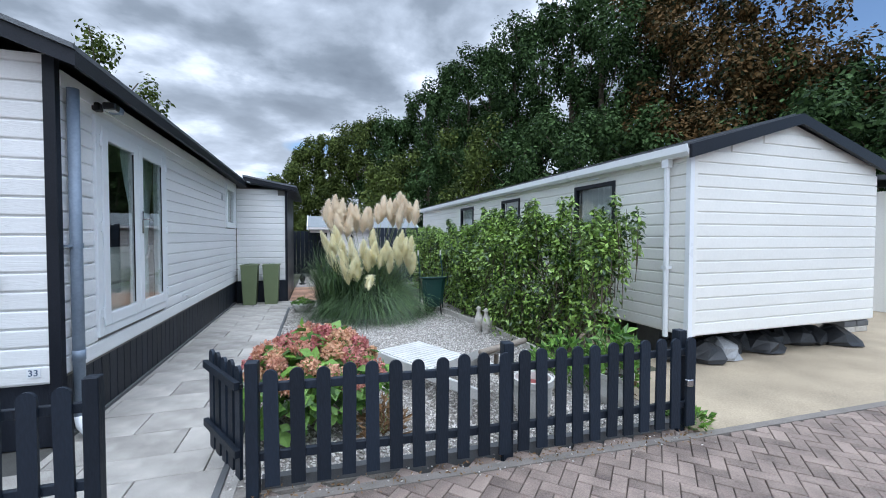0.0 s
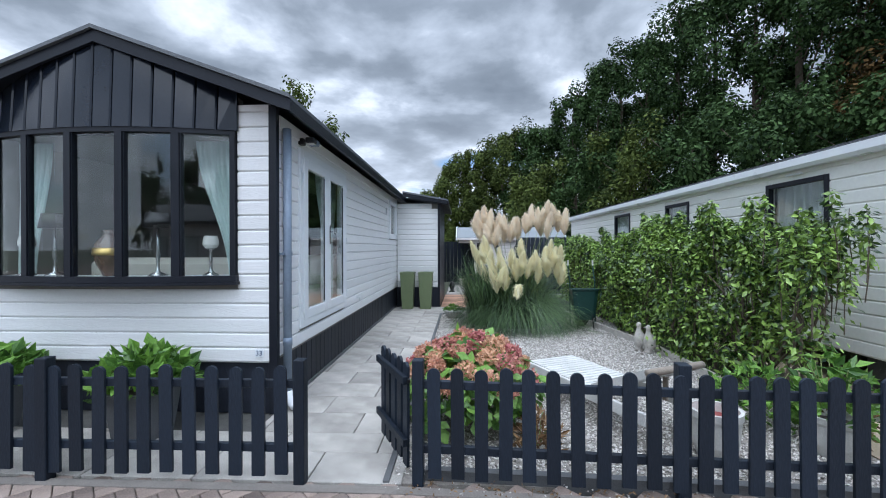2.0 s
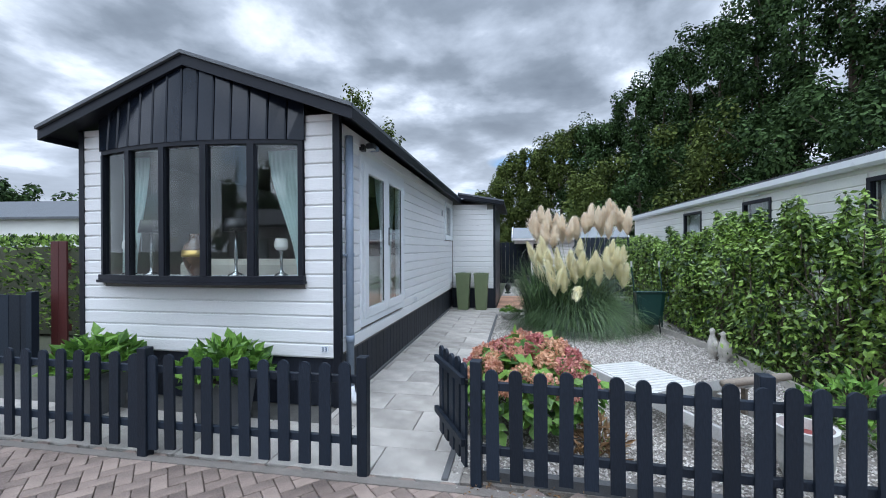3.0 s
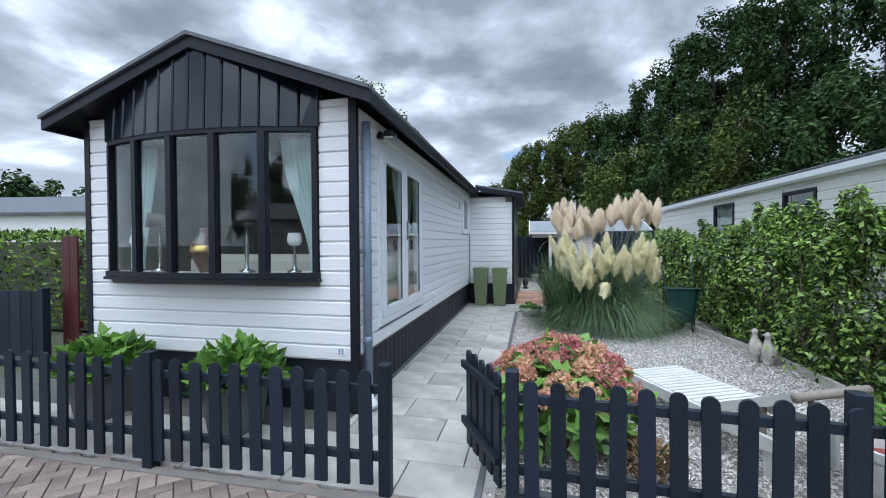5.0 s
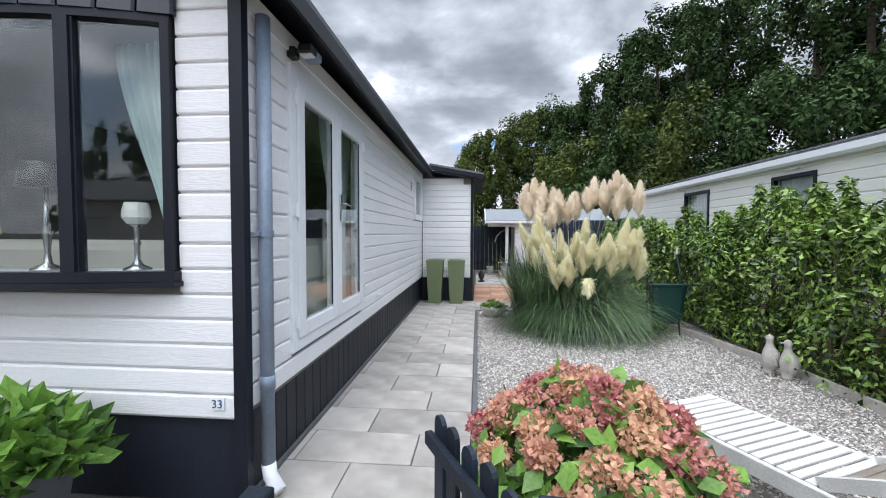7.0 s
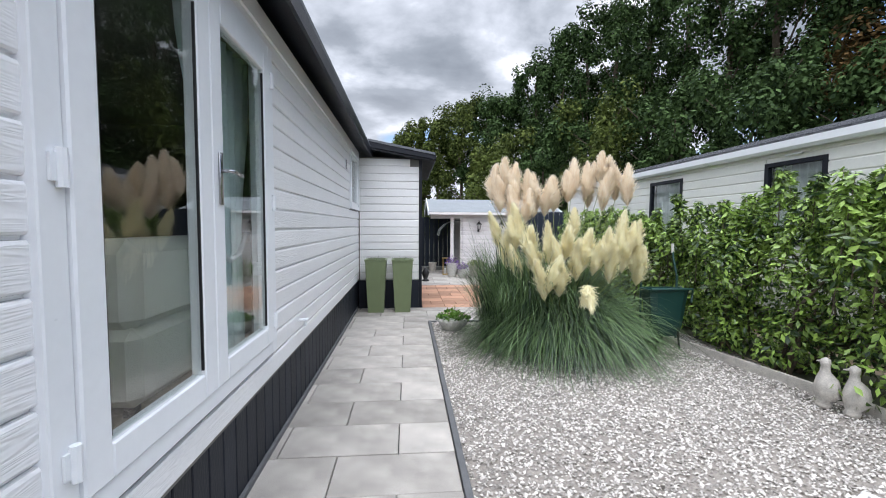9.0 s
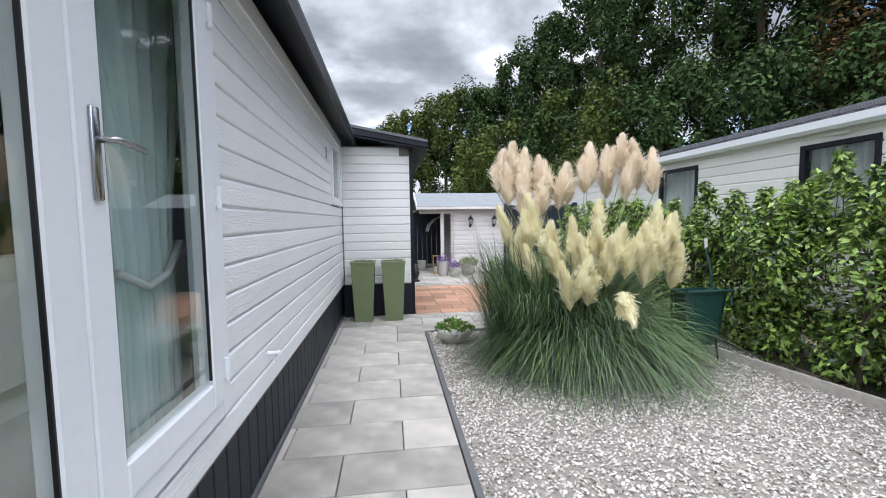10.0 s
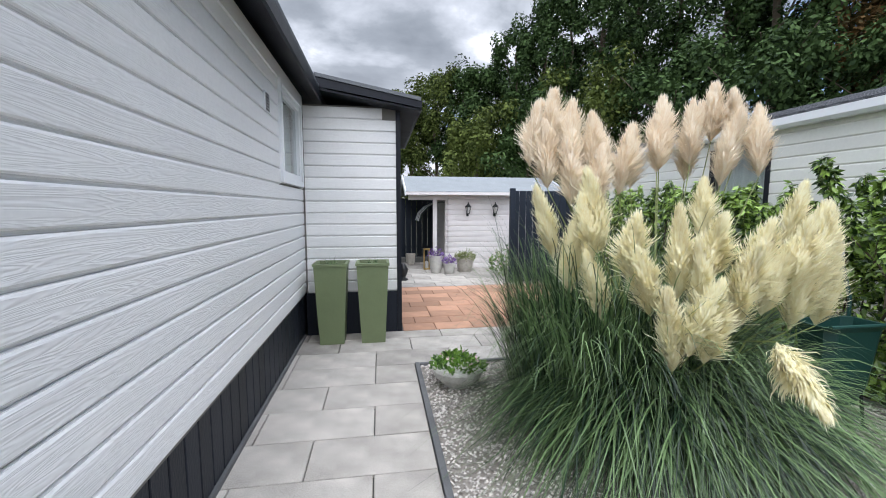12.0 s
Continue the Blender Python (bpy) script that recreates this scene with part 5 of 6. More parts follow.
tap()
vent = thing("wall_vent", WALL_X, 10.05, 2.42, "small dark slotted vent on the boarded wall", "vent")
part("frame", bm_boxes((WALL_X, 9.99, 2.34, WALL_X + 0.012, 10.11, 2.50)), UPVC, vent)
for k in range(6):
    part("slot", bm_boxes((WALL_X + 0.0125, 10.0, 2.352 + k * 0.024, WALL_X + 0.016, 10.1, 2.364 + k * 0.024)), BLACK, vent)


def house_number():
    t = thing("house_number", -1.99, FRONT_Y, 0.55, "small white house number plate reading 33", "sign")
    part("plate", bm_boxes((-2.01, FRONT_Y - 0.012, 0.545, -1.93, FRONT_Y - 0.004, 0.615)), UPVC, t)
    cu = bpy.data.curves.new("digits", "FONT")
    cu.body, cu.size, cu.align_x, cu.extrude = "33", 0.066, "CENTER", 0.001
    tmp = bpy.data.objects.new("tmp", cu)
    scene.collection.objects.link(tmp)
    me = bpy.data.meshes.new_from_object(tmp.evaluated_get(bpy.context.evaluated_depsgraph_get()))
    bpy.data.objects.remove(tmp)
    me.materials.clear()
    me.materials.append(INK)
    ob = new("digits", me)
    ob.matrix_basis = pose(-1.97, FRONT_Y - 0.0145, 0.557, 90, 0, 0)
    attach(ob, t)


house_number()


# ---- inside the chalet ----
def drape(name, x_top, x_low, z0, z1, gather, y, material, label, axis="x"):
    """A hanging curtain with folds: spans at the top, at the tie and at the foot."""
    t = thing(name, 0, 0, 0, label, "curtain", "curtains")
    bm = bmesh.new()
    rows, n, m = [], 48, 14
    for j in range(m + 1):
        s = j / m
        z = z1 + (z0 - z1) * s
        k = min(1.0, s / gather) if gather else s
        k = k * k * (3 - 2 * k)
        a = x_top[0] + (x_low[0] - x_top[0]) * k
        b = x_top[1] + (x_low[1] - x_top[1]) * k
        row = []
        for i in range(n + 1):
            q = i / n
            d = 0.022 * math.sin(2 * math.pi * 8 * q) + 0.008 * math.sin(17 * q + 3 * s)
            p = (a + (b - a) * q, y + d, z) if axis == "x" else (y + d, a + (b - a) * q, z)
            row.append(bm.verts.new(p))
        rows.append(row)
    for r0, r1 in zip(rows, rows[1:]):
        for i in range(n):
            bm.faces.new((r0[i], r0[i + 1], r1[i + 1], r1[i]))
    part("cloth", bm, material, t, smooth=True)
    return t


drape("curtain", (-2.72, -2.26), (-2.38, -2.24), SILL_Z - 0.1, HEAD_Z - 0.02, 0.95, FRONT_Y + 0.20, CURTAIN, "pale blue-white curtain swept to the window edge")
drape("curtain", (-4.60, -4.22), (-4.60, -4.42), SILL_Z - 0.1, HEAD_Z - 0.02, 0.95, FRONT_Y + 0.20, CURTAIN, "pale blue-white curtain swept to the window edge")
c3 = drape("curtain", (6.05, 7.0), (6.36, 6.78), 0.66, 2.60, 0.62, WALL_X - 0.19, CURTAIN, "pale teal tied-back curtain behind the glass door", "y")
part("tie_back", bm_tube([(WALL_X - 0.15, 6.34, 1.40), (WALL_X - 0.14, 6.48, 1.33), (WALL_X - 0.15, 6.64, 1.36), (WALL_X - 0.17, 6.80, 1.48)], 0.016, 8), CURTAIN_W, c3, "twisted rope tie-back", smooth=True)
drape("curtain", (4.95, 5.30), (4.95, 5.22), 0.66, 2.60, 0.6, WALL_X - 0.19, CURTAIN, "pale teal curtain behind the glass door", "y")


def sofa(x0, y0, x1, y1, back, label):
    t = thing("sofa", (x0 + x1) / 2, (y0 + y1) / 2, 0.62, label, "sofa")
    z = 0.62
    part("seat", bm_boxes((x0, y0, z + 0.05, x1, y1, z + 0.43), bevel=0.05), SOFA, t)
    bx = {"x0": (x0, y0, z + 0.4, x0 + 0.24, y1, z + 0.85), "y0": (x0, y0, z + 0.4, x1, y0 + 0.24, z + 0.85), "x1": (x1 - 0.24, y0, z + 0.4, x1, y1, z + 0.85)}[back]
    part("backrest", bm_boxes(bx, bevel=0.07), SOFA, t)
    for (ax, ay) in ((x0 + 0.05, y0 + 0.05), (x1 - 0.1, y0 + 0.05), (x0 + 0.05, y1 - 0.1), (x1 - 0.1, y1 - 0.1)):
        part("foot", bm_boxes((ax, ay, z, ax + 0.05, ay + 0.05, z + 0.06)), BLACK, t)


sofa(-4.2, 5.05, -2.45, 5.95, "y0", "cream upholstered sofa with its back to the window")
sofa(-3.05, 5.95, -2.15, 8.3, "x1", "cream upholstered sofa beside the glass doors")


def sill_lamp(x, label):
    y, z = bow_y(x) + 0.16, SILL_Z + 0.03
    t = thing("candle_lamp", x, y, z, label, "lamp", "window lamps")
    part("stem", bm_lathe([(0.07, 0), (0.068, 0.012), (0.03, 0.03), (0.014, 0.06), (0.014, 0.14), (0.02, 0.15), (0.013, 0.17), (0.013, 0.24), (0.04, 0.262)], (x, y, z), 18), CHROME, t, "silver turned stem", smooth=True)
    part("shade", bm_lathe([(0.045, 0.263), (0.07, 0.30), (0.068, 0.34), (0.056, 0.385), (0.05, 0.385), (0.062, 0.34), (0.06, 0.3), (0.03, 0.27)], (x, y, z), 18), SHADE_W, t, "white pierced lantern shade")


sill_lamp(-2.48, "silver candle lamp with white pierced shade")
sill_lamp(-4.36, "silver candle lamp with white pierced shade")


def table_lamp(x):
    y, z = bow_y(x) + 0.17, SILL_Z + 0.03
    t = thing("table_lamp", x, y, z, "silver table lamp with dark shade in the window", "lamp", "window lamps")
    part("stem", bm_lathe([(0.08, 0), (0.075, 0.015), (0.02, 0.04), (0.013, 0.1), (0.022, 0.2), (0.013, 0.3), (0.01, 0.46)], (x, y, z), 16), CHROME, t, smooth=True)
    part("shade", bm_lathe([(0.125, 0.46), (0.10, 0.60), (0.094, 0.60), (0.118, 0.462)], (x, y, z), 20), BLACK, t, "black drum shade", smooth=True)


table_lamp(-2.95)
table_lamp(-4.0)
vx, vy = -3.42, bow_y(-3.42) + 0.18
vase = thing("vase", vx, vy, SILL_Z + 0.03, "glossy amber and black vase on the window board", "vase")
part("body", bm_lathe([(0.05, 0), (0.055, 0.02), (0.10, 0.12), (0.125, 0.22), (0.11, 0.31), (0.06, 0.37), (0.045, 0.41), (0.06, 0.44), (0.05, 0.44), (0.035, 0.40)], (vx, vy, SILL_Z + 0.03), 28), AMBER, vase, smooth=True)
part("band", bm_lathe([(0.128, 0.20), (0.13, 0.22), (0.122, 0.27), (0.114, 0.27)], (vx, vy, SILL_Z + 0.03), 28), BRASS, vase, smooth=True)


# ---- beyond the patio ----
def shed():
    t = thing("garden_shed", 1.5, 17.5, 0, "white log shed with grey felt roof", "shed")
    w = part("wall", bm_boxes((0.82, 16.68, 0, 3.6, 16.74, 1.95), (0.82, 16.74, 0, 0.88, 19.0, 1.95), (3.54, 16.74, 0, 3.6, 19.0, 1.95), (0.88, 18.94, 0, 3.54, 19.0, 1.95)), SHED_W, t)
    for k in range(14):
        z = k * 0.138
        part("log", bm_prism([(16.68, z), (16.665, z + 0.012), (16.66, z + 0.07), (16.665, z + 0.125), (16.68, z + 0.137)], "x", 0.74, 3.6), SHED_W, w)
        part("log", bm_prism([(0.82, z), (0.805, z + 0.012), (0.80, z + 0.07), (0.805, z + 0.125), (0.82, z + 0.137)], "y", 16.6, 19.0), SHED_W, w)
    part("roof", bm_prism([(16.38, 1.92), (17.8, 2.38), (19.3, 1.92), (19.3, 1.97), (17.8, 2.43), (16.38, 1.97)], "x", -0.28, 3.9), SHED_ROOF, t, "grey felt roof")
    part("eaves_board", bm_boxes((-0.27, 16.36, 1.88, 3.89, 16.378, 1.955)), SHED_W, t)
    for x in (-0.30, 3.88):
        part("barge_board", bm_prism([(16.36, 1.86), (17.8, 2.32), (19.3, 1.86), (19.3, 2.0), (17.8, 2.46), (16.36, 2.0)], "x", x, x + 0.03), UPVC, t, "white barge board")
    part("porch_beam", bm_boxes((-0.2, 16.6, 1.76, 0.8, 16.7, 1.88)), SHED_W, t)
    part("porch_post", bm_boxes((0.42, 16.62, 0, 0.52, 16.70, 1.76)), SHED_W, t)
    part("door", bm_boxes((0.78, 17.1, 0.05, 0.798, 17.9, 1.8)), SHED_W, t)


shed()


def awning():
    t = thing("awning", 0.25, 16.9, 1.3, "dark green and white striped fringe awning on the shed", "awning")
    for k in range(7):
        y = 16.75 + k * 0.18
        prof = [(0.78, 1.72), (0.55, 1.70), (0.32, 1.60), (0.14, 1.42), (0.08, 1.22), (0.09, 1.22), (0.16, 1.41), (0.33, 1.585), (0.55, 1.685), (0.78, 1.705)]
        part("stripe", bm_prism(prof, "y", y, y + 0.178), STRIPE_W if k % 2 else STRIPE_D, t)


awning()


def wall_lantern(x):
    y, z = 16.655, 1.45
    t = thing("wall_lantern", x, y, z, "black coach lantern on the white shed wall", "lamp", "coach lanterns")
    part("bracket", merge(bm_boxes((x - 0.03, y - 0.02, z - 0.1, x + 0.03, y, z + 0.05)), bm_tube([(x, y - 0.01, z - 0.06), (x, y - 0.1, z - 0.09), (x, y - 0.1, z - 0.03)], 0.008)), BLACK, t)
    b = part("cage", merge(bm_lathe([(0.035, -0.04), (0.04, -0.03), (0.03, -0.025)], (x, y - 0.1, z), 6), bm_lathe([(0.085, 0.13), (0.07, 0.16), (0.03, 0.2), (0.012, 0.235), (0.018, 0.245), (0.004, 0.26)], (x, y - 0.1, z), 6),
                           *[bm_tube([(x + 0.033 * math.cos(a), y - 0.1 + 0.033 * math.sin(a), z - 0.03), (x + 0.07 * math.cos(a), y - 0.1 + 0.07 * math.sin(a), z + 0.13)], 0.006, 4) for a in (k * math.pi / 3 for k in range(6))]), BLACK, t)
    part("glass", bm_lathe([(0.028, -0.02), (0.062, 0.125)], (x, y - 0.1, z), 6), SHADE_W, b)


wall_lantern(1.31)
wall_lantern(2.02)


def dark_fence(name, a, b, h, n, label):
    """Upright dark boards between posts."""
    a, b = Vector((*a, 0)), Vector((*b, 0))
    ang = math.degrees(math.atan2(b.y - a.y, b.x - a.x))
    run = (b - a).length
    t = thing(name, a.x, a.y, 0, label, "fence", rz=ang)
    me = mesh_of("board", bm_boxes((0.004, -0.012, 0.02, run / n - 0.006, 0.012, h), bevel=0.003), FENCE)
    for k in range(n):
        ob = new("board", me)
        ob.location = (k * run / n, 0, 0)
        ob.parent = t
    for x in (0, run):
        part("post", bm_boxes((x - 0.05, -0.05, -0.05, x + 0.05, 0.05, h + 0.05), bevel=0.005), FENCE, t, local=True)
    for z in (0.3, h - 0.3):
        part("rail", bm_boxes((0, 0.013, z, run, 0.05, z + 0.07)), FENCE, t, local=True)
    return t


dark_fence("board_fence", (1.82, 14.62), (3.6, 14.62), 1.92, 12, "dark board fence panel between patio and hedge")
dark_fence("board_fence", (-3.0, 19.2), (0.75, 19.2), 1.85, 22, "dark board fence at the far end of the patio")
dark_fence("board_fence", (-10.2, 5.35), (-6.86, 5.35), 0.95, 16, "dark board fence beside the chalet")
maroon = thing("timber_gate", -6.76, 5.6, 0, "dark maroon timber gate beside the chalet", "gate")
for k in range(2):
    part("board", bm_boxes((-6.835 + k * 0.145, 5.56, 0.02, -6.695 + k * 0.145, 5.59, 1.72), bevel=0.004), MAROON, maroon)
part("rail", bm_boxes((-6.835, 5.592, 0.4, -6.55, 5.63, 0.5)), MAROON, maroon)
part("rail", bm_boxes((-6.835, 5.592, 1.3, -6.55, 5.63, 1.4)), MAROON, maroon)

# pots by the shed
p1 = round_pot("garden_pot", 0.42, 16.12, 0.16, 0.42, POT_WHITE, "tall white pot with purple flowers by the shed", group="shed pots")
p2 = round_pot("garden_pot", 0.72, 15.95, 0.14, 0.26, POT_WHITE, "low white pot with purple flowers by the shed", group="shed pots")
p3 = round_pot("garden_pot", 1.16, 16.22, 0.21, 0.36, STONE, "grey stone pot with dry grass by the shed", group="shed pots")
p4 = round_pot("garden_pot", -0.08, 17.6, 0.13, 0.30, STONE, "small stone pot near the dark fence", group="shed pots")
leafy_plant("flowering_plant", 0.42, 16.12, 0.36, 0.18, 0.26, 160, 0.06, PURPLE, 31, "purple flowers in a tall white pot")
leafy_plant("flowering_plant", 0.72, 15.95, 0.2, 0.15, 0.24, 140, 0.06, PURPLE, 32, "purple flowers in a low white pot")
leafy_plant("dry_grass", 1.16, 16.22, 0.28, 0.24, 0.22, 260, 0.10, STALK, 33, "dry yellow-green grass in a stone pot", 0.2)
leafy_plant("flowering_shrub", 2.02, 15.6, 0, 0.42, 0.72, 420, 0.08, LEAF_HYD, 34, "green shrub with pale flowers by the shed")
leafy_plant("pale_flowers", 2.0, 15.55, 0.15, 0.40, 0.58, 60, 0.07, PINKW, 35, "pale pink flowers on a shrub by the shed", 0.9)
lan = thing("floor_lantern", 0.26, 16.7, 0, "slim brass floor lantern by the shed door", "lantern")
part("cage", merge(*[bm_boxes((0.19 + a * 0.13, 16.63 + b * 0.13, 0.02, 0.205 + a * 0.13, 16.645 + b * 0.13, 0.5)) for a in (0, 1) for b in (0, 1)], bm_boxes((0.18, 16.62, 0, 0.345, 16.785, 0.03), (0.18, 16.62, 0.5, 0.345, 16.785, 0.53))), BRASS, lan)
part("candle", bm_lathe([(0.04, 0.03), (0.04, 0.2), (0.01, 0.205)], (0.262, 16.7, 0), 12), SHADE_W, lan)
orn = thing("ornament", -0.42, 15.2, 0, "small dark garden ornament by the annex", "ornament")
part("body", bm_lathe([(0.1, 0), (0.11, 0.03), (0.05, 0.06), (0.09, 0.16), (0.11, 0.24), (0.06, 0.32), (0.04, 0.36), (0.01, 0.38)], (-0.42, 15.2, 0), 14), BLACK, orn, smooth=True)


# ---- stored things under the caravan ----
def stored():
    R = random.Random(9)
    for k in range(11):
        x, y = 4.55 + k * 0.3, 4.75 + R.uniform(0, 0.35)
        t = thing("stored_bundle", x, y, 0, "dark crumpled sheet stored under the caravan", "bundle", "stored bundles")
        w = R.uniform(0.18, 0.32)
        bm = bm_lathe([(w, 0), (w * 1.05, 0.05), (w * 0.8, 0.16), (w * 0.3, 0.24), (0.02, 0.25)], (x, y, 0), 9)
        for v in bm.verts:
            v.co += Vector((R.uniform(-0.05, 0.05), R.uniform(-0.05, 0.05), R.uniform(-0.0, 0.03)))
        part("sheet", bm, TARP_W if k == 2 else TARP, t)


stored()


# ---- houses and hedges at the edges of the view ----
def box_hedge(x0, y0, x1, y1, h, n, seed, label):
    t = thing("box_hedge", (x0 + x1) / 2, (y0 + y1) / 2, 0, label, "hedge")
    g = np.random.default_rng(seed)
    # added dark box behind the leaves, stands in for the hedge's shaded inside
    part("shade_core", bm_boxes((x0 + 0.12, y0 + 0.12, -0.05, x1 - 0.12, y1 - 0.12, h - 0.12)), EARTH, t)
    p = np.stack([g.uniform(x0, x1, n), g.uniform(y0, y1, n), g.uniform(0, h, n)], 1)
    f = g.integers(0, 3, n)
    p[f == 0, 1] = y0 + g.normal(0.03, 0.05, (f == 0).sum())
    p[f == 1, 2] = h + g.normal(-0.02, 0.05, (f == 1).sum())
    p[f == 2, 0] = np.where(g.random((f == 2).sum()) < 0.5, x0, x1)
    d = np.zeros((n, 3))
    d[f == 0, 1], d[f == 1, 2] = -1, 1
    d[:, 2] += 0.4
    leaf_part("foliage", p, d, 0.11, seed, LEAF, t, 0.5)


box_hedge(-16, 7.0, -5.9, 7.9, 1.78, 9000, 51, "clipped dark green hedge behind the dark fence")


def far_house(x, y, w, d, hw, hr, rz, roofmat, label):
    t = thing("holiday_chalet", x, y, 0, label, "chalet", rz=rz)
    part("wall", bm_boxes((-w / 2, -d / 2, 0, w / 2, d / 2, hw)), CREAM, t, local=True)
    part("roof", bm_prism([(-d / 2 - 0.3, hw - 0.05), (0, hw + hr), (d / 2 + 0.3, hw - 0.05), (d / 2 + 0.3, hw + 0.05), (0, hw + hr + 0.1), (-d / 2 - 0.3, hw + 0.05)], "x", -w / 2 - 0.3, w / 2 + 0.3), roofmat, t, local=True)
    for k in range(4):
        xx = -w / 2 + w * (k + 0.5) / 4
        wd = part("window", bm_boxes((xx - 0.5, -d / 2 - 0.03, 1.0, xx + 0.5, -d / 2 + 0.02, 2.1)), NAVY, t, local=True)
        part("pane", bm_boxes((xx - 0.43, -d / 2 - 0.045, 1.07, xx + 0.43, -d / 2 - 0.032, 2.03)), FROST, wd, local=True)
    return t


far_house(-23.5, 16.5, 9, 4, 3.0, 0.9, 8, ROOF, "cream chalet with grey roof beyond the hedge")
far_house(13.5, 9.5, 3.6, 11, 2.6, 0.6, 0, ROOF_TILE, "cream chalet beyond the caravan")
far_house(-4, -14, 12, 4, 2.7, 0.9, 180, ROOF_TILE, "cream chalet across the lane")
far_house(11, -14, 10, 4, 2.7, 0.9, 180, ROOF_TILE, "cream chalet across the lane")
pal = thing("stone_stack", 8.7, 5.4, 0, "stacked grey paving stones beside the caravan", "stack")
for k in range(12):
    for j in range(2):
        part("stone", bm_boxes((8.45 + j * 0.32 + (k % 2) * 0.03, 5.2, k * 0.095, 8.75 + j * 0.32 + (k % 2) * 0.03, 5.6, k * 0.095 + 0.088), bevel=0.008), KERB if k % 3 else STONE, pal)


# ---- trees ----
def tree(x, y, h, r, material, seed, label, leaves=5200, crown0=0.22, size=0.5, lumps=46):
    t = thing("tree", x, y, -0.1, label, "tree", "trees")
    R, g = random.Random(seed), np.random.default_rng(seed)
    rt = 0.018 * h
    top = Vector((x + R.uniform(-0.5, 0.5), y, h * 0.86))
    trunk = [limb((x, y, -0.1), top, rt, rt * 0.25, R, 7, 0.012)]
    cs, rs = [], []
    for k in range(11):
        s = crown0 + (0.92 - crown0) * k / 10
        a = k * 2.4 + R.uniform(-0.4, 0.4)
        reach = r * (0.45 + 0.55 * math.sin(math.pi * min(1, (s - crown0) / (1 - crown0) * 0.8 + 0.15))) * R.uniform(0.6, 0.95)
        p0 = Vector((x, y, -0.1)).lerp(top, s * 0.9)
        p1 = Vector((x + reach * math.cos(a), y + reach * math.sin(a), h * s + reach * 0.35))
        trunk.append(limb(p0, p1, rt * 0.4 * (1.1 - s), 0.03, R, 4, 0.05))
        for q in range(lumps // 11):
            u = R.uniform(0.35, 1.1)
            c = p0.lerp(p1, u)
            k2 = R.uniform(0.12, 0.26) * r
            cs.append((c.x + R.uniform(-1, 1) * 0.2 * r, c.y + R.uniform(-1, 1) * 0.2 * r, c.z + R.uniform(-0.1, 0.25) * r))
            rs.append((k2, k2, k2 * R.uniform(0.9, 1.7)))
    for q in range(5):
        cs.append((top.x + R.uniform(-0.2, 0.2) * r, top.y + R.uniform(-0.2, 0.2) * r, h * R.uniform(0.86, 0.97)))
        rs.append((0.16 * r, 0.16 * r, 0.24 * r))
    part("trunk", merge(*trunk), BARK, t)
    p, d = blob_points(leaves, g, cs, rs)
    d[:, 2] += 0.1
    leaf_part("crown", p, d, size, seed + 1, material, t, 0.6, clump=True)
    return t


TR = random.Random(77)
# bearing clockwise from +y in degrees, distance, height, crown radius, kind
wood = [(-4.5, 47, 8.0, 3.2, "y"), (-1.0, 46, 11.6, 3.4, "y"), (2.5, 45, 12.4, 3.6, "y"), (6, 44, 13.6, 3.8, "y"), (9, 43, 14.3, 3.8, "d"), (12, 45, 15.3, 3.8, "d"), (15.6, 42, 17.2, 3.4, "d"), (18, 41, 18.6, 3.8, "d"),
        (21, 39, 19.0, 3.8, "d"), (24, 38, 19.8, 4.0, "d"), (27.5, 36, 19.6, 4.0, "d"), (31, 35, 20.4, 4.2, "d"), (35, 34, 21.2, 4.4, "d"), (39, 33, 21.2, 4.4, "d"), (43, 32, 20.4, 4.4, "d"),
        (47, 31, 19.2, 4.5, "b"), (51, 30, 16.4, 4.5, "b"), (55, 30, 13.2, 4.3, "b"), (59, 30, 11.0, 4.2, "b"), (63, 30, 10.6, 4.2, "d"), (67, 30, 10, 4.2, "d"), (72, 30, 9.6, 4.2, "d"), (78, 30, 9.6, 4.2, "d"),
        (10, 34, 8.0, 3.4, "y"), (16, 33, 8.5, 3.4, "d"), (22, 31, 9.5, 3.6, "y"), (29, 29, 9.5, 3.6, "d"), (36, 27, 9.0, 3.4, "d"), (43, 26, 8.5, 3.4, "d"), (50, 26, 8.2, 3.4, "b"), (57, 26, 8, 3.4, "d"), (64, 26, 7.5, 3.2, "d")]
kinds = {"d": (TREE_LEAF, "tall dark green tree in the wood edge"), "y": (TREE_LEAF_Y, "lighter green tree in the wood edge"), "b": (TREE_LEAF_B, "tall tree with leaves turning brown")}
for i, (az, dist, h, r, k) in enumerate(wood):
    a = radians(az)
    low = h < 10 and i > 22
    tree(dist * math.sin(a), 0.8 + dist * math.cos(a), h * TR.uniform(0.96, 1.02), r, kinds[k][0], 200 + i, kinds[k][1], 9000 if low or az > 60 else 18500, 0.04 if low else 0.06, 0.27, 88)
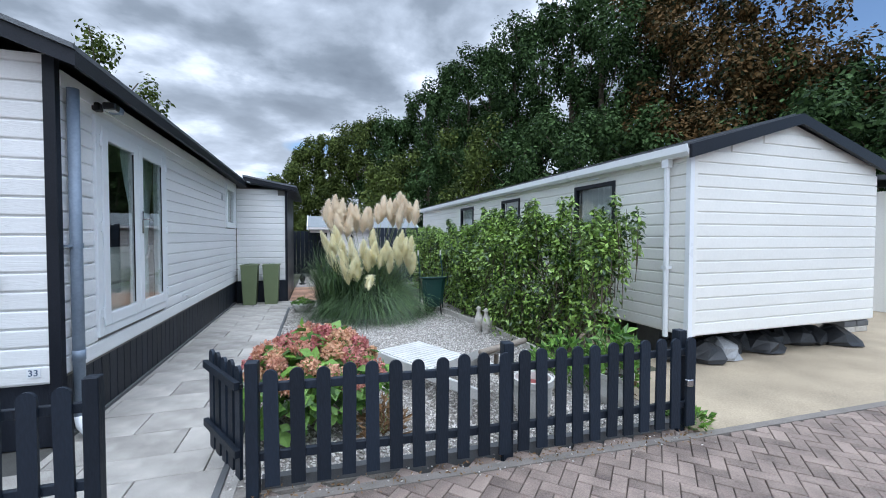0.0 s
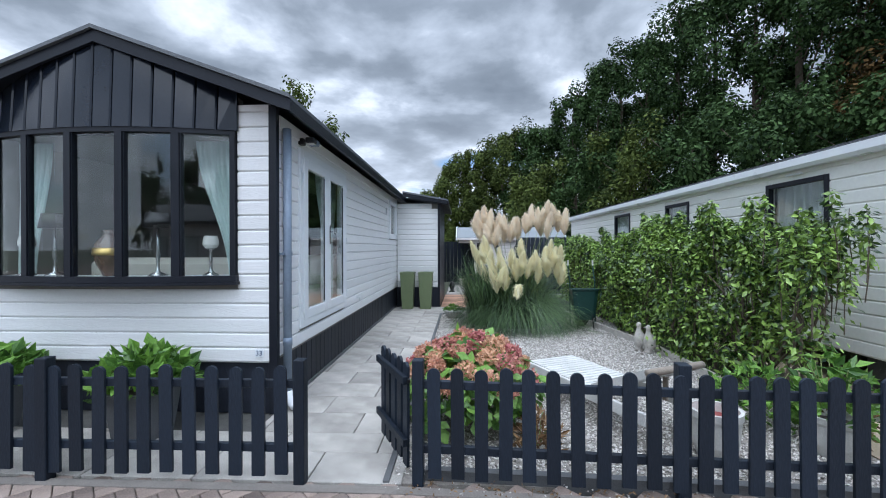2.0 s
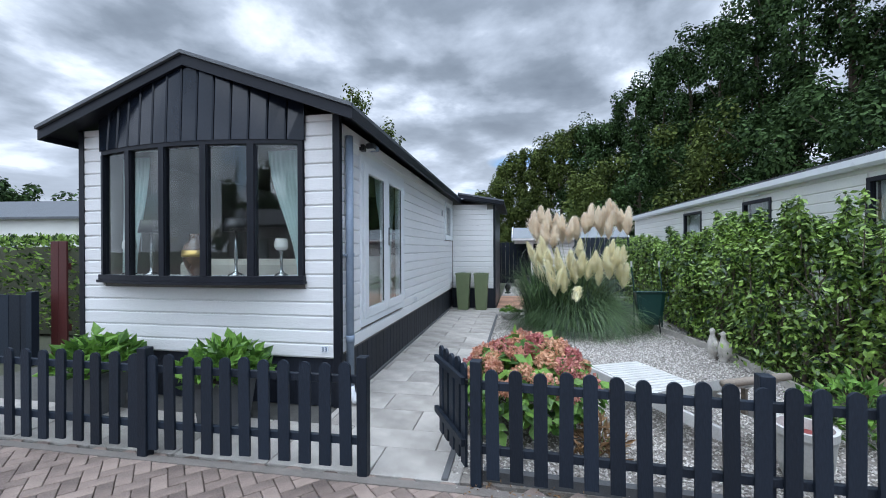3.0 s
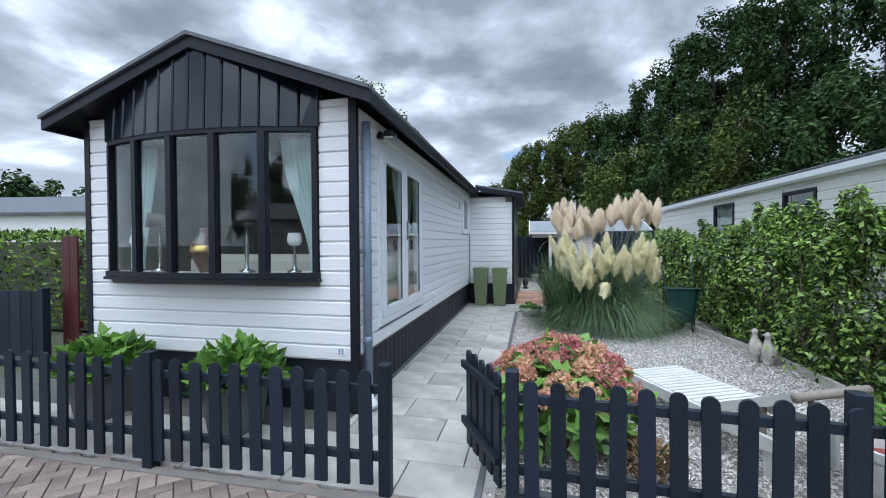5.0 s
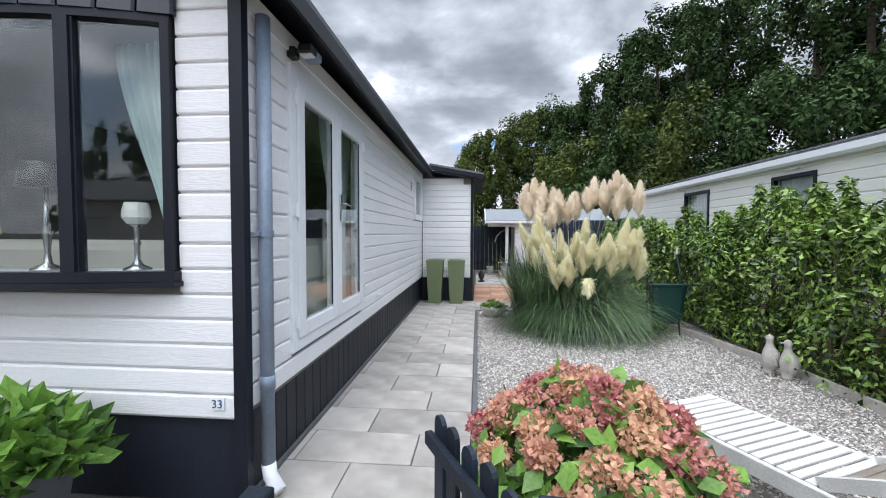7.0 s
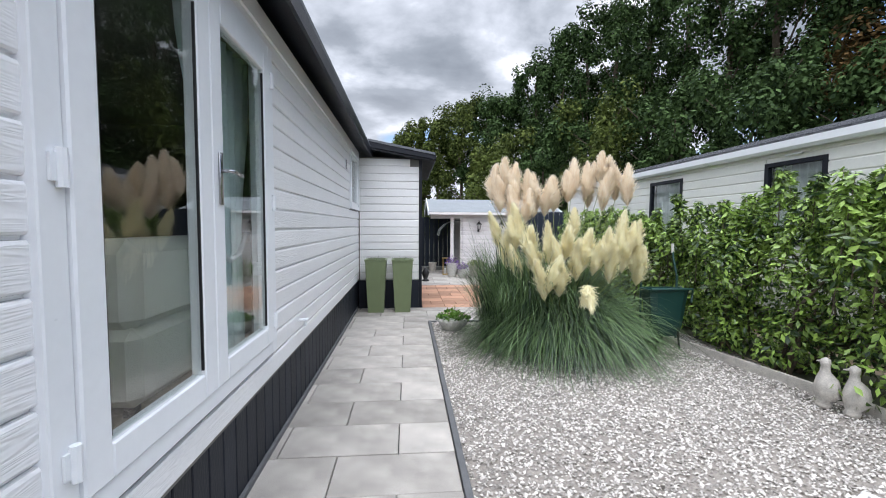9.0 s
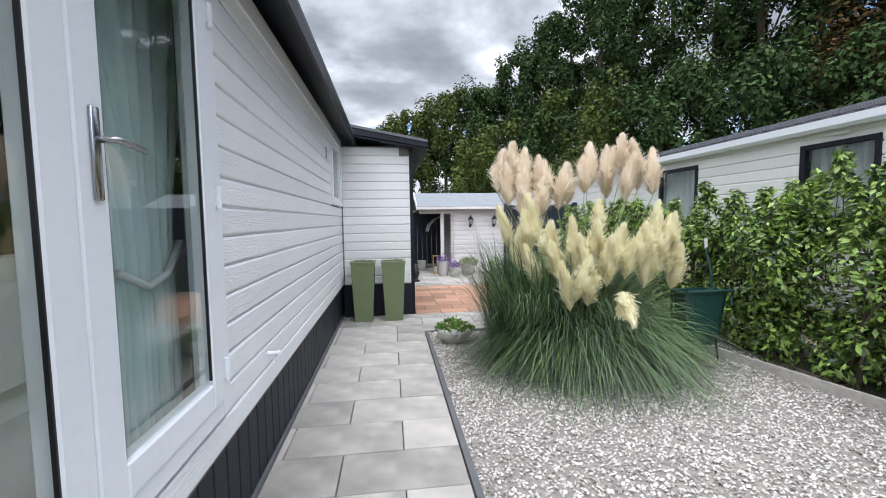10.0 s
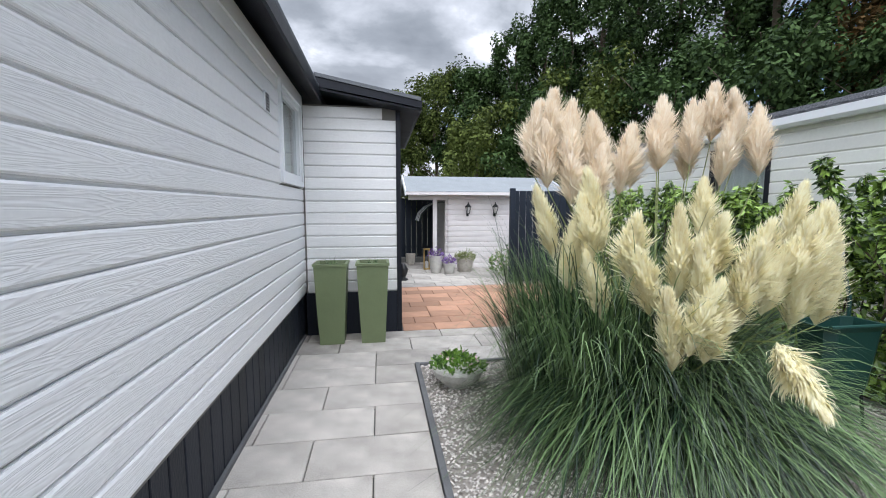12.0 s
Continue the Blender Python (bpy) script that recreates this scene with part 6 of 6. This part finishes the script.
# trees beyond the chalet, to the left and across the lane
for i, (x, y, h, r, k) in enumerate(((-10.2, 25, 11.8, 3.2, "y"), (-30, 38, 7.0, 4, "d"), (-38, 34, 7.5, 4, "d"), (-46, 30, 7, 4, "d"), (-24, 44, 7.0, 4, "d"), (-14, 50, 7.0, 3.5, "d"),
                                      (-16, -26, 7.0, 4, "d"), (-8, -28, 8.2, 4, "d"), (0, -27, 7.2, 4, "d"), (8, -28, 8.4, 4, "d"), (16, -27, 7.6, 4, "d"), (24, -24, 7, 4, "d"))):
    tree(x, y, h, r, kinds[k][0], 300 + i, kinds[k][1], 3000 if i else 2600, 0.15, 0.5 if i else 0.25, 44)


# ---- pieces of the floors, last ----
def slab_rows(parent, x0, x1, y0, y1, joints, material=SLAB, L=0.8, D=0.4):
    """Rows of slabs with staggered joints at the given places along x."""
    cache = {}
    R = random.Random(1)
    k = 0
    y = y0
    while y < y1 - 0.02:
        d = min(D, y1 - y)
        j = joints[k % len(joints)]
        xs = [x0]
        x = j - L * math.ceil((j - x0) / L)
        while x < x1 - 0.03:
            if x > x0 + 0.03:
                xs.append(x)
            x += L
        xs.append(x1)
        for a, b in zip(xs, xs[1:]):
            key = (round(b - a, 3), round(d, 3))
            if key not in cache:
                cache[key] = mesh_of("slab", bm_boxes((0.004, 0.004, -0.035, key[0] - 0.004, key[1] - 0.004, 0.0), bevel=0.004), material)
            ob = new("slab", cache[key])
            ob.matrix_basis = pose(a, y, R.uniform(-0.002, 0.002), R.uniform(-0.15, 0.15), R.uniform(-0.1, 0.1), 0)
            attach(ob, parent)
        y += d
        k += 1


slab_rows(path_bed, WALL_X - 0.03, -0.582, 4.17, 10.44, (-0.97, -1.374), D=0.418)
slab_rows(path_bed, -6.5, -0.45, 3.45, 4.17, (-1.9, -1.5))
slab_rows(patio, -1.84, 2.6, 10.44, 11.55, (-0.97, -1.374), D=0.418)
slab_rows(patio, -0.6, 4.2, 14.42, 18.0, (0.2, 0.6))
slab_rows(patio, -0.63, 2.6, 11.57, 14.4, (-0.2, 0.05, 0.3), ORANGE, 0.5, 0.31)

rngn = np.random.default_rng(3)


def herringbone(x0, x1, y0, y1):
    """Corners and turns of pavers 0.2 by 0.1 laid in a herringbone at 45 degrees."""
    u = 0.1
    out = []
    n = int((x1 - x0 + y1 - y0) / u) + 8
    c, s = math.cos(radians(45)), math.sin(radians(45))
    for i in range(-n, n):
        for j in range(-n, n):
            q = (i - j) % 4
            if q == 0:
                cx, cy, w, d = i * u + u, j * u + u / 2, 2 * u, u
            elif q == 3:
                cx, cy, w, d = i * u + u / 2, j * u + u, u, 2 * u
            else:
                continue
            px, py = x0 + c * cx - s * cy + 3, y0 + s * cx + c * cy
            if x0 < px < x1 and y0 < py < (y1 if px < 3.0 else y1 - 0.2 - 0.023 * (px - 3)):
                out.append((px, py, w, d))
    return out


bricks = herringbone(-6.5, 9.0, -0.6, 3.43)
near = sorted(bricks, key=lambda b: (b[0] + 1.0) ** 2 + (b[1] - 3.2) ** 2 * 3)[:300]
near_set = set(near)
shapes = {}
for px, py, w, d in near:
    key = w > d
    if key not in shapes:
        shapes[key] = mesh_of("brick", bm_boxes((-w / 2 + 0.003, -d / 2 + 0.003, -0.03, w / 2 - 0.003, d / 2 - 0.003, 0.0), bevel=0.004), BRICK_OBJ)
    ob = new("brick", shapes[key])
    ob.matrix_basis = pose(px, py, rngn.normal(-0.004, 0.0018), rngn.normal(0, 0.5), rngn.normal(0, 0.5), 45)
    attach(ob, road_bed)
vs, fs = [], []
c45 = math.cos(radians(45))
for px, py, w, d in bricks:
    if (px, py, w, d) in near_set:
        continue
    z = rngn.normal(-0.004, 0.0018)
    k = len(vs)
    for zz, q in ((-0.03, 0.003), (z - 0.004, 0.003), (z, 0.007)):
        for sx, sy in ((-1, -1), (1, -1), (1, 1), (-1, 1)):
            a, b = sx * (w / 2 - q), sy * (d / 2 - q)
            vs.append((px + c45 * a - c45 * b, py + c45 * a + c45 * b, zz))
    for r in (0, 4):
        for i in range(4):
            fs.append((k + r + i, k + r + (i + 1) % 4, k + r + 4 + (i + 1) % 4, k + r + 4 + i))
    fs.append((k + 8, k + 9, k + 10, k + 11))
ob = soup("bricks", vs, fs, BRICK)
attach(ob, road_bed)
tagged(ob, "weathered reddish-grey clay pavers in herringbone", kind="stuff")


def gravel(n, x0, x1, y0, y1, smin, smax, seed):
    """Angular pale chips lying in the bed."""
    g = np.random.default_rng(seed)
    c = np.stack([g.uniform(x0, x1, n), g.uniform(y0, y1, n), g.uniform(-0.012, 0.004, n)], 1)
    base = np.array([(1, 0, 0), (0, 1, 0), (-1, 0, 0), (0, -1, 0), (0.1, 0.1, 0.8), (-0.1, 0, -0.8)], float)
    v = base[None] * g.uniform(0.55, 1.15, (n, 6, 1))
    a = g.random(n) * 6.28
    tl = g.normal(0, 0.35, (n, 2))
    x = v[..., 0] * np.cos(a)[:, None] - v[..., 1] * np.sin(a)[:, None]
    y = v[..., 0] * np.sin(a)[:, None] + v[..., 1] * np.cos(a)[:, None]
    z = v[..., 2] * 0.75 + x * tl[:, :1] + y * tl[:, 1:]
    s = g.uniform(smin, smax, n)[:, None]
    p = np.stack([x * s, y * s * 0.8, z * s], -1) + c[:, None]
    f = np.array([(0, 1, 4), (1, 2, 4), (2, 3, 4), (3, 0, 4), (1, 0, 5), (2, 1, 5), (3, 2, 5), (0, 3, 5)])
    faces = (np.arange(n)[:, None, None] * 6 + f[None]).reshape(-1, 3)
    return p.reshape(-1, 3), faces


v, f = gravel(56000, -0.53, 3.0, 3.56, 10.385, 0.009, 0.019, 6)
ob = soup("gravel", v, f, GRAVEL)
tagged(ob, "white and grey crushed stone garden gravel", "gravel", kind="stuff")
v, f = gravel(170, -0.6, 3.0, 3.36, 3.62, 0.005, 0.011, 7)
ob = soup("spilled_gravel", v + np.stack([0 * v[:, 0], -0.08 * (v[:, 0] + 0.4), 0 * v[:, 0] + 0.008], 1), f, GRAVEL)
tagged(ob, "white gravel chips spilled along the fence foot", "gravel", kind="stuff")
g2 = np.random.default_rng(17)
n = 260
pts = np.stack([g2.uniform(-0.4, 3.1, n), 3.42 + g2.normal(0, 0.05, n), np.full(n, 0.006)], 1)
pts[:, 1] -= 0.05 * (pts[:, 0] + 0.4)
v, f = leaf_soup(pts, np.stack([g2.normal(0, 1, n), g2.normal(0, 1, n), np.full(n, 0.1)], 1), 0.03, g2, 0.5)
v[:, 2] = np.maximum(v[:, 2], 0.002)
tagged(soup("fallen_leaves", v, f, DRY), "small brown fallen leaves along the fence foot", "leaves", kind="stuff")
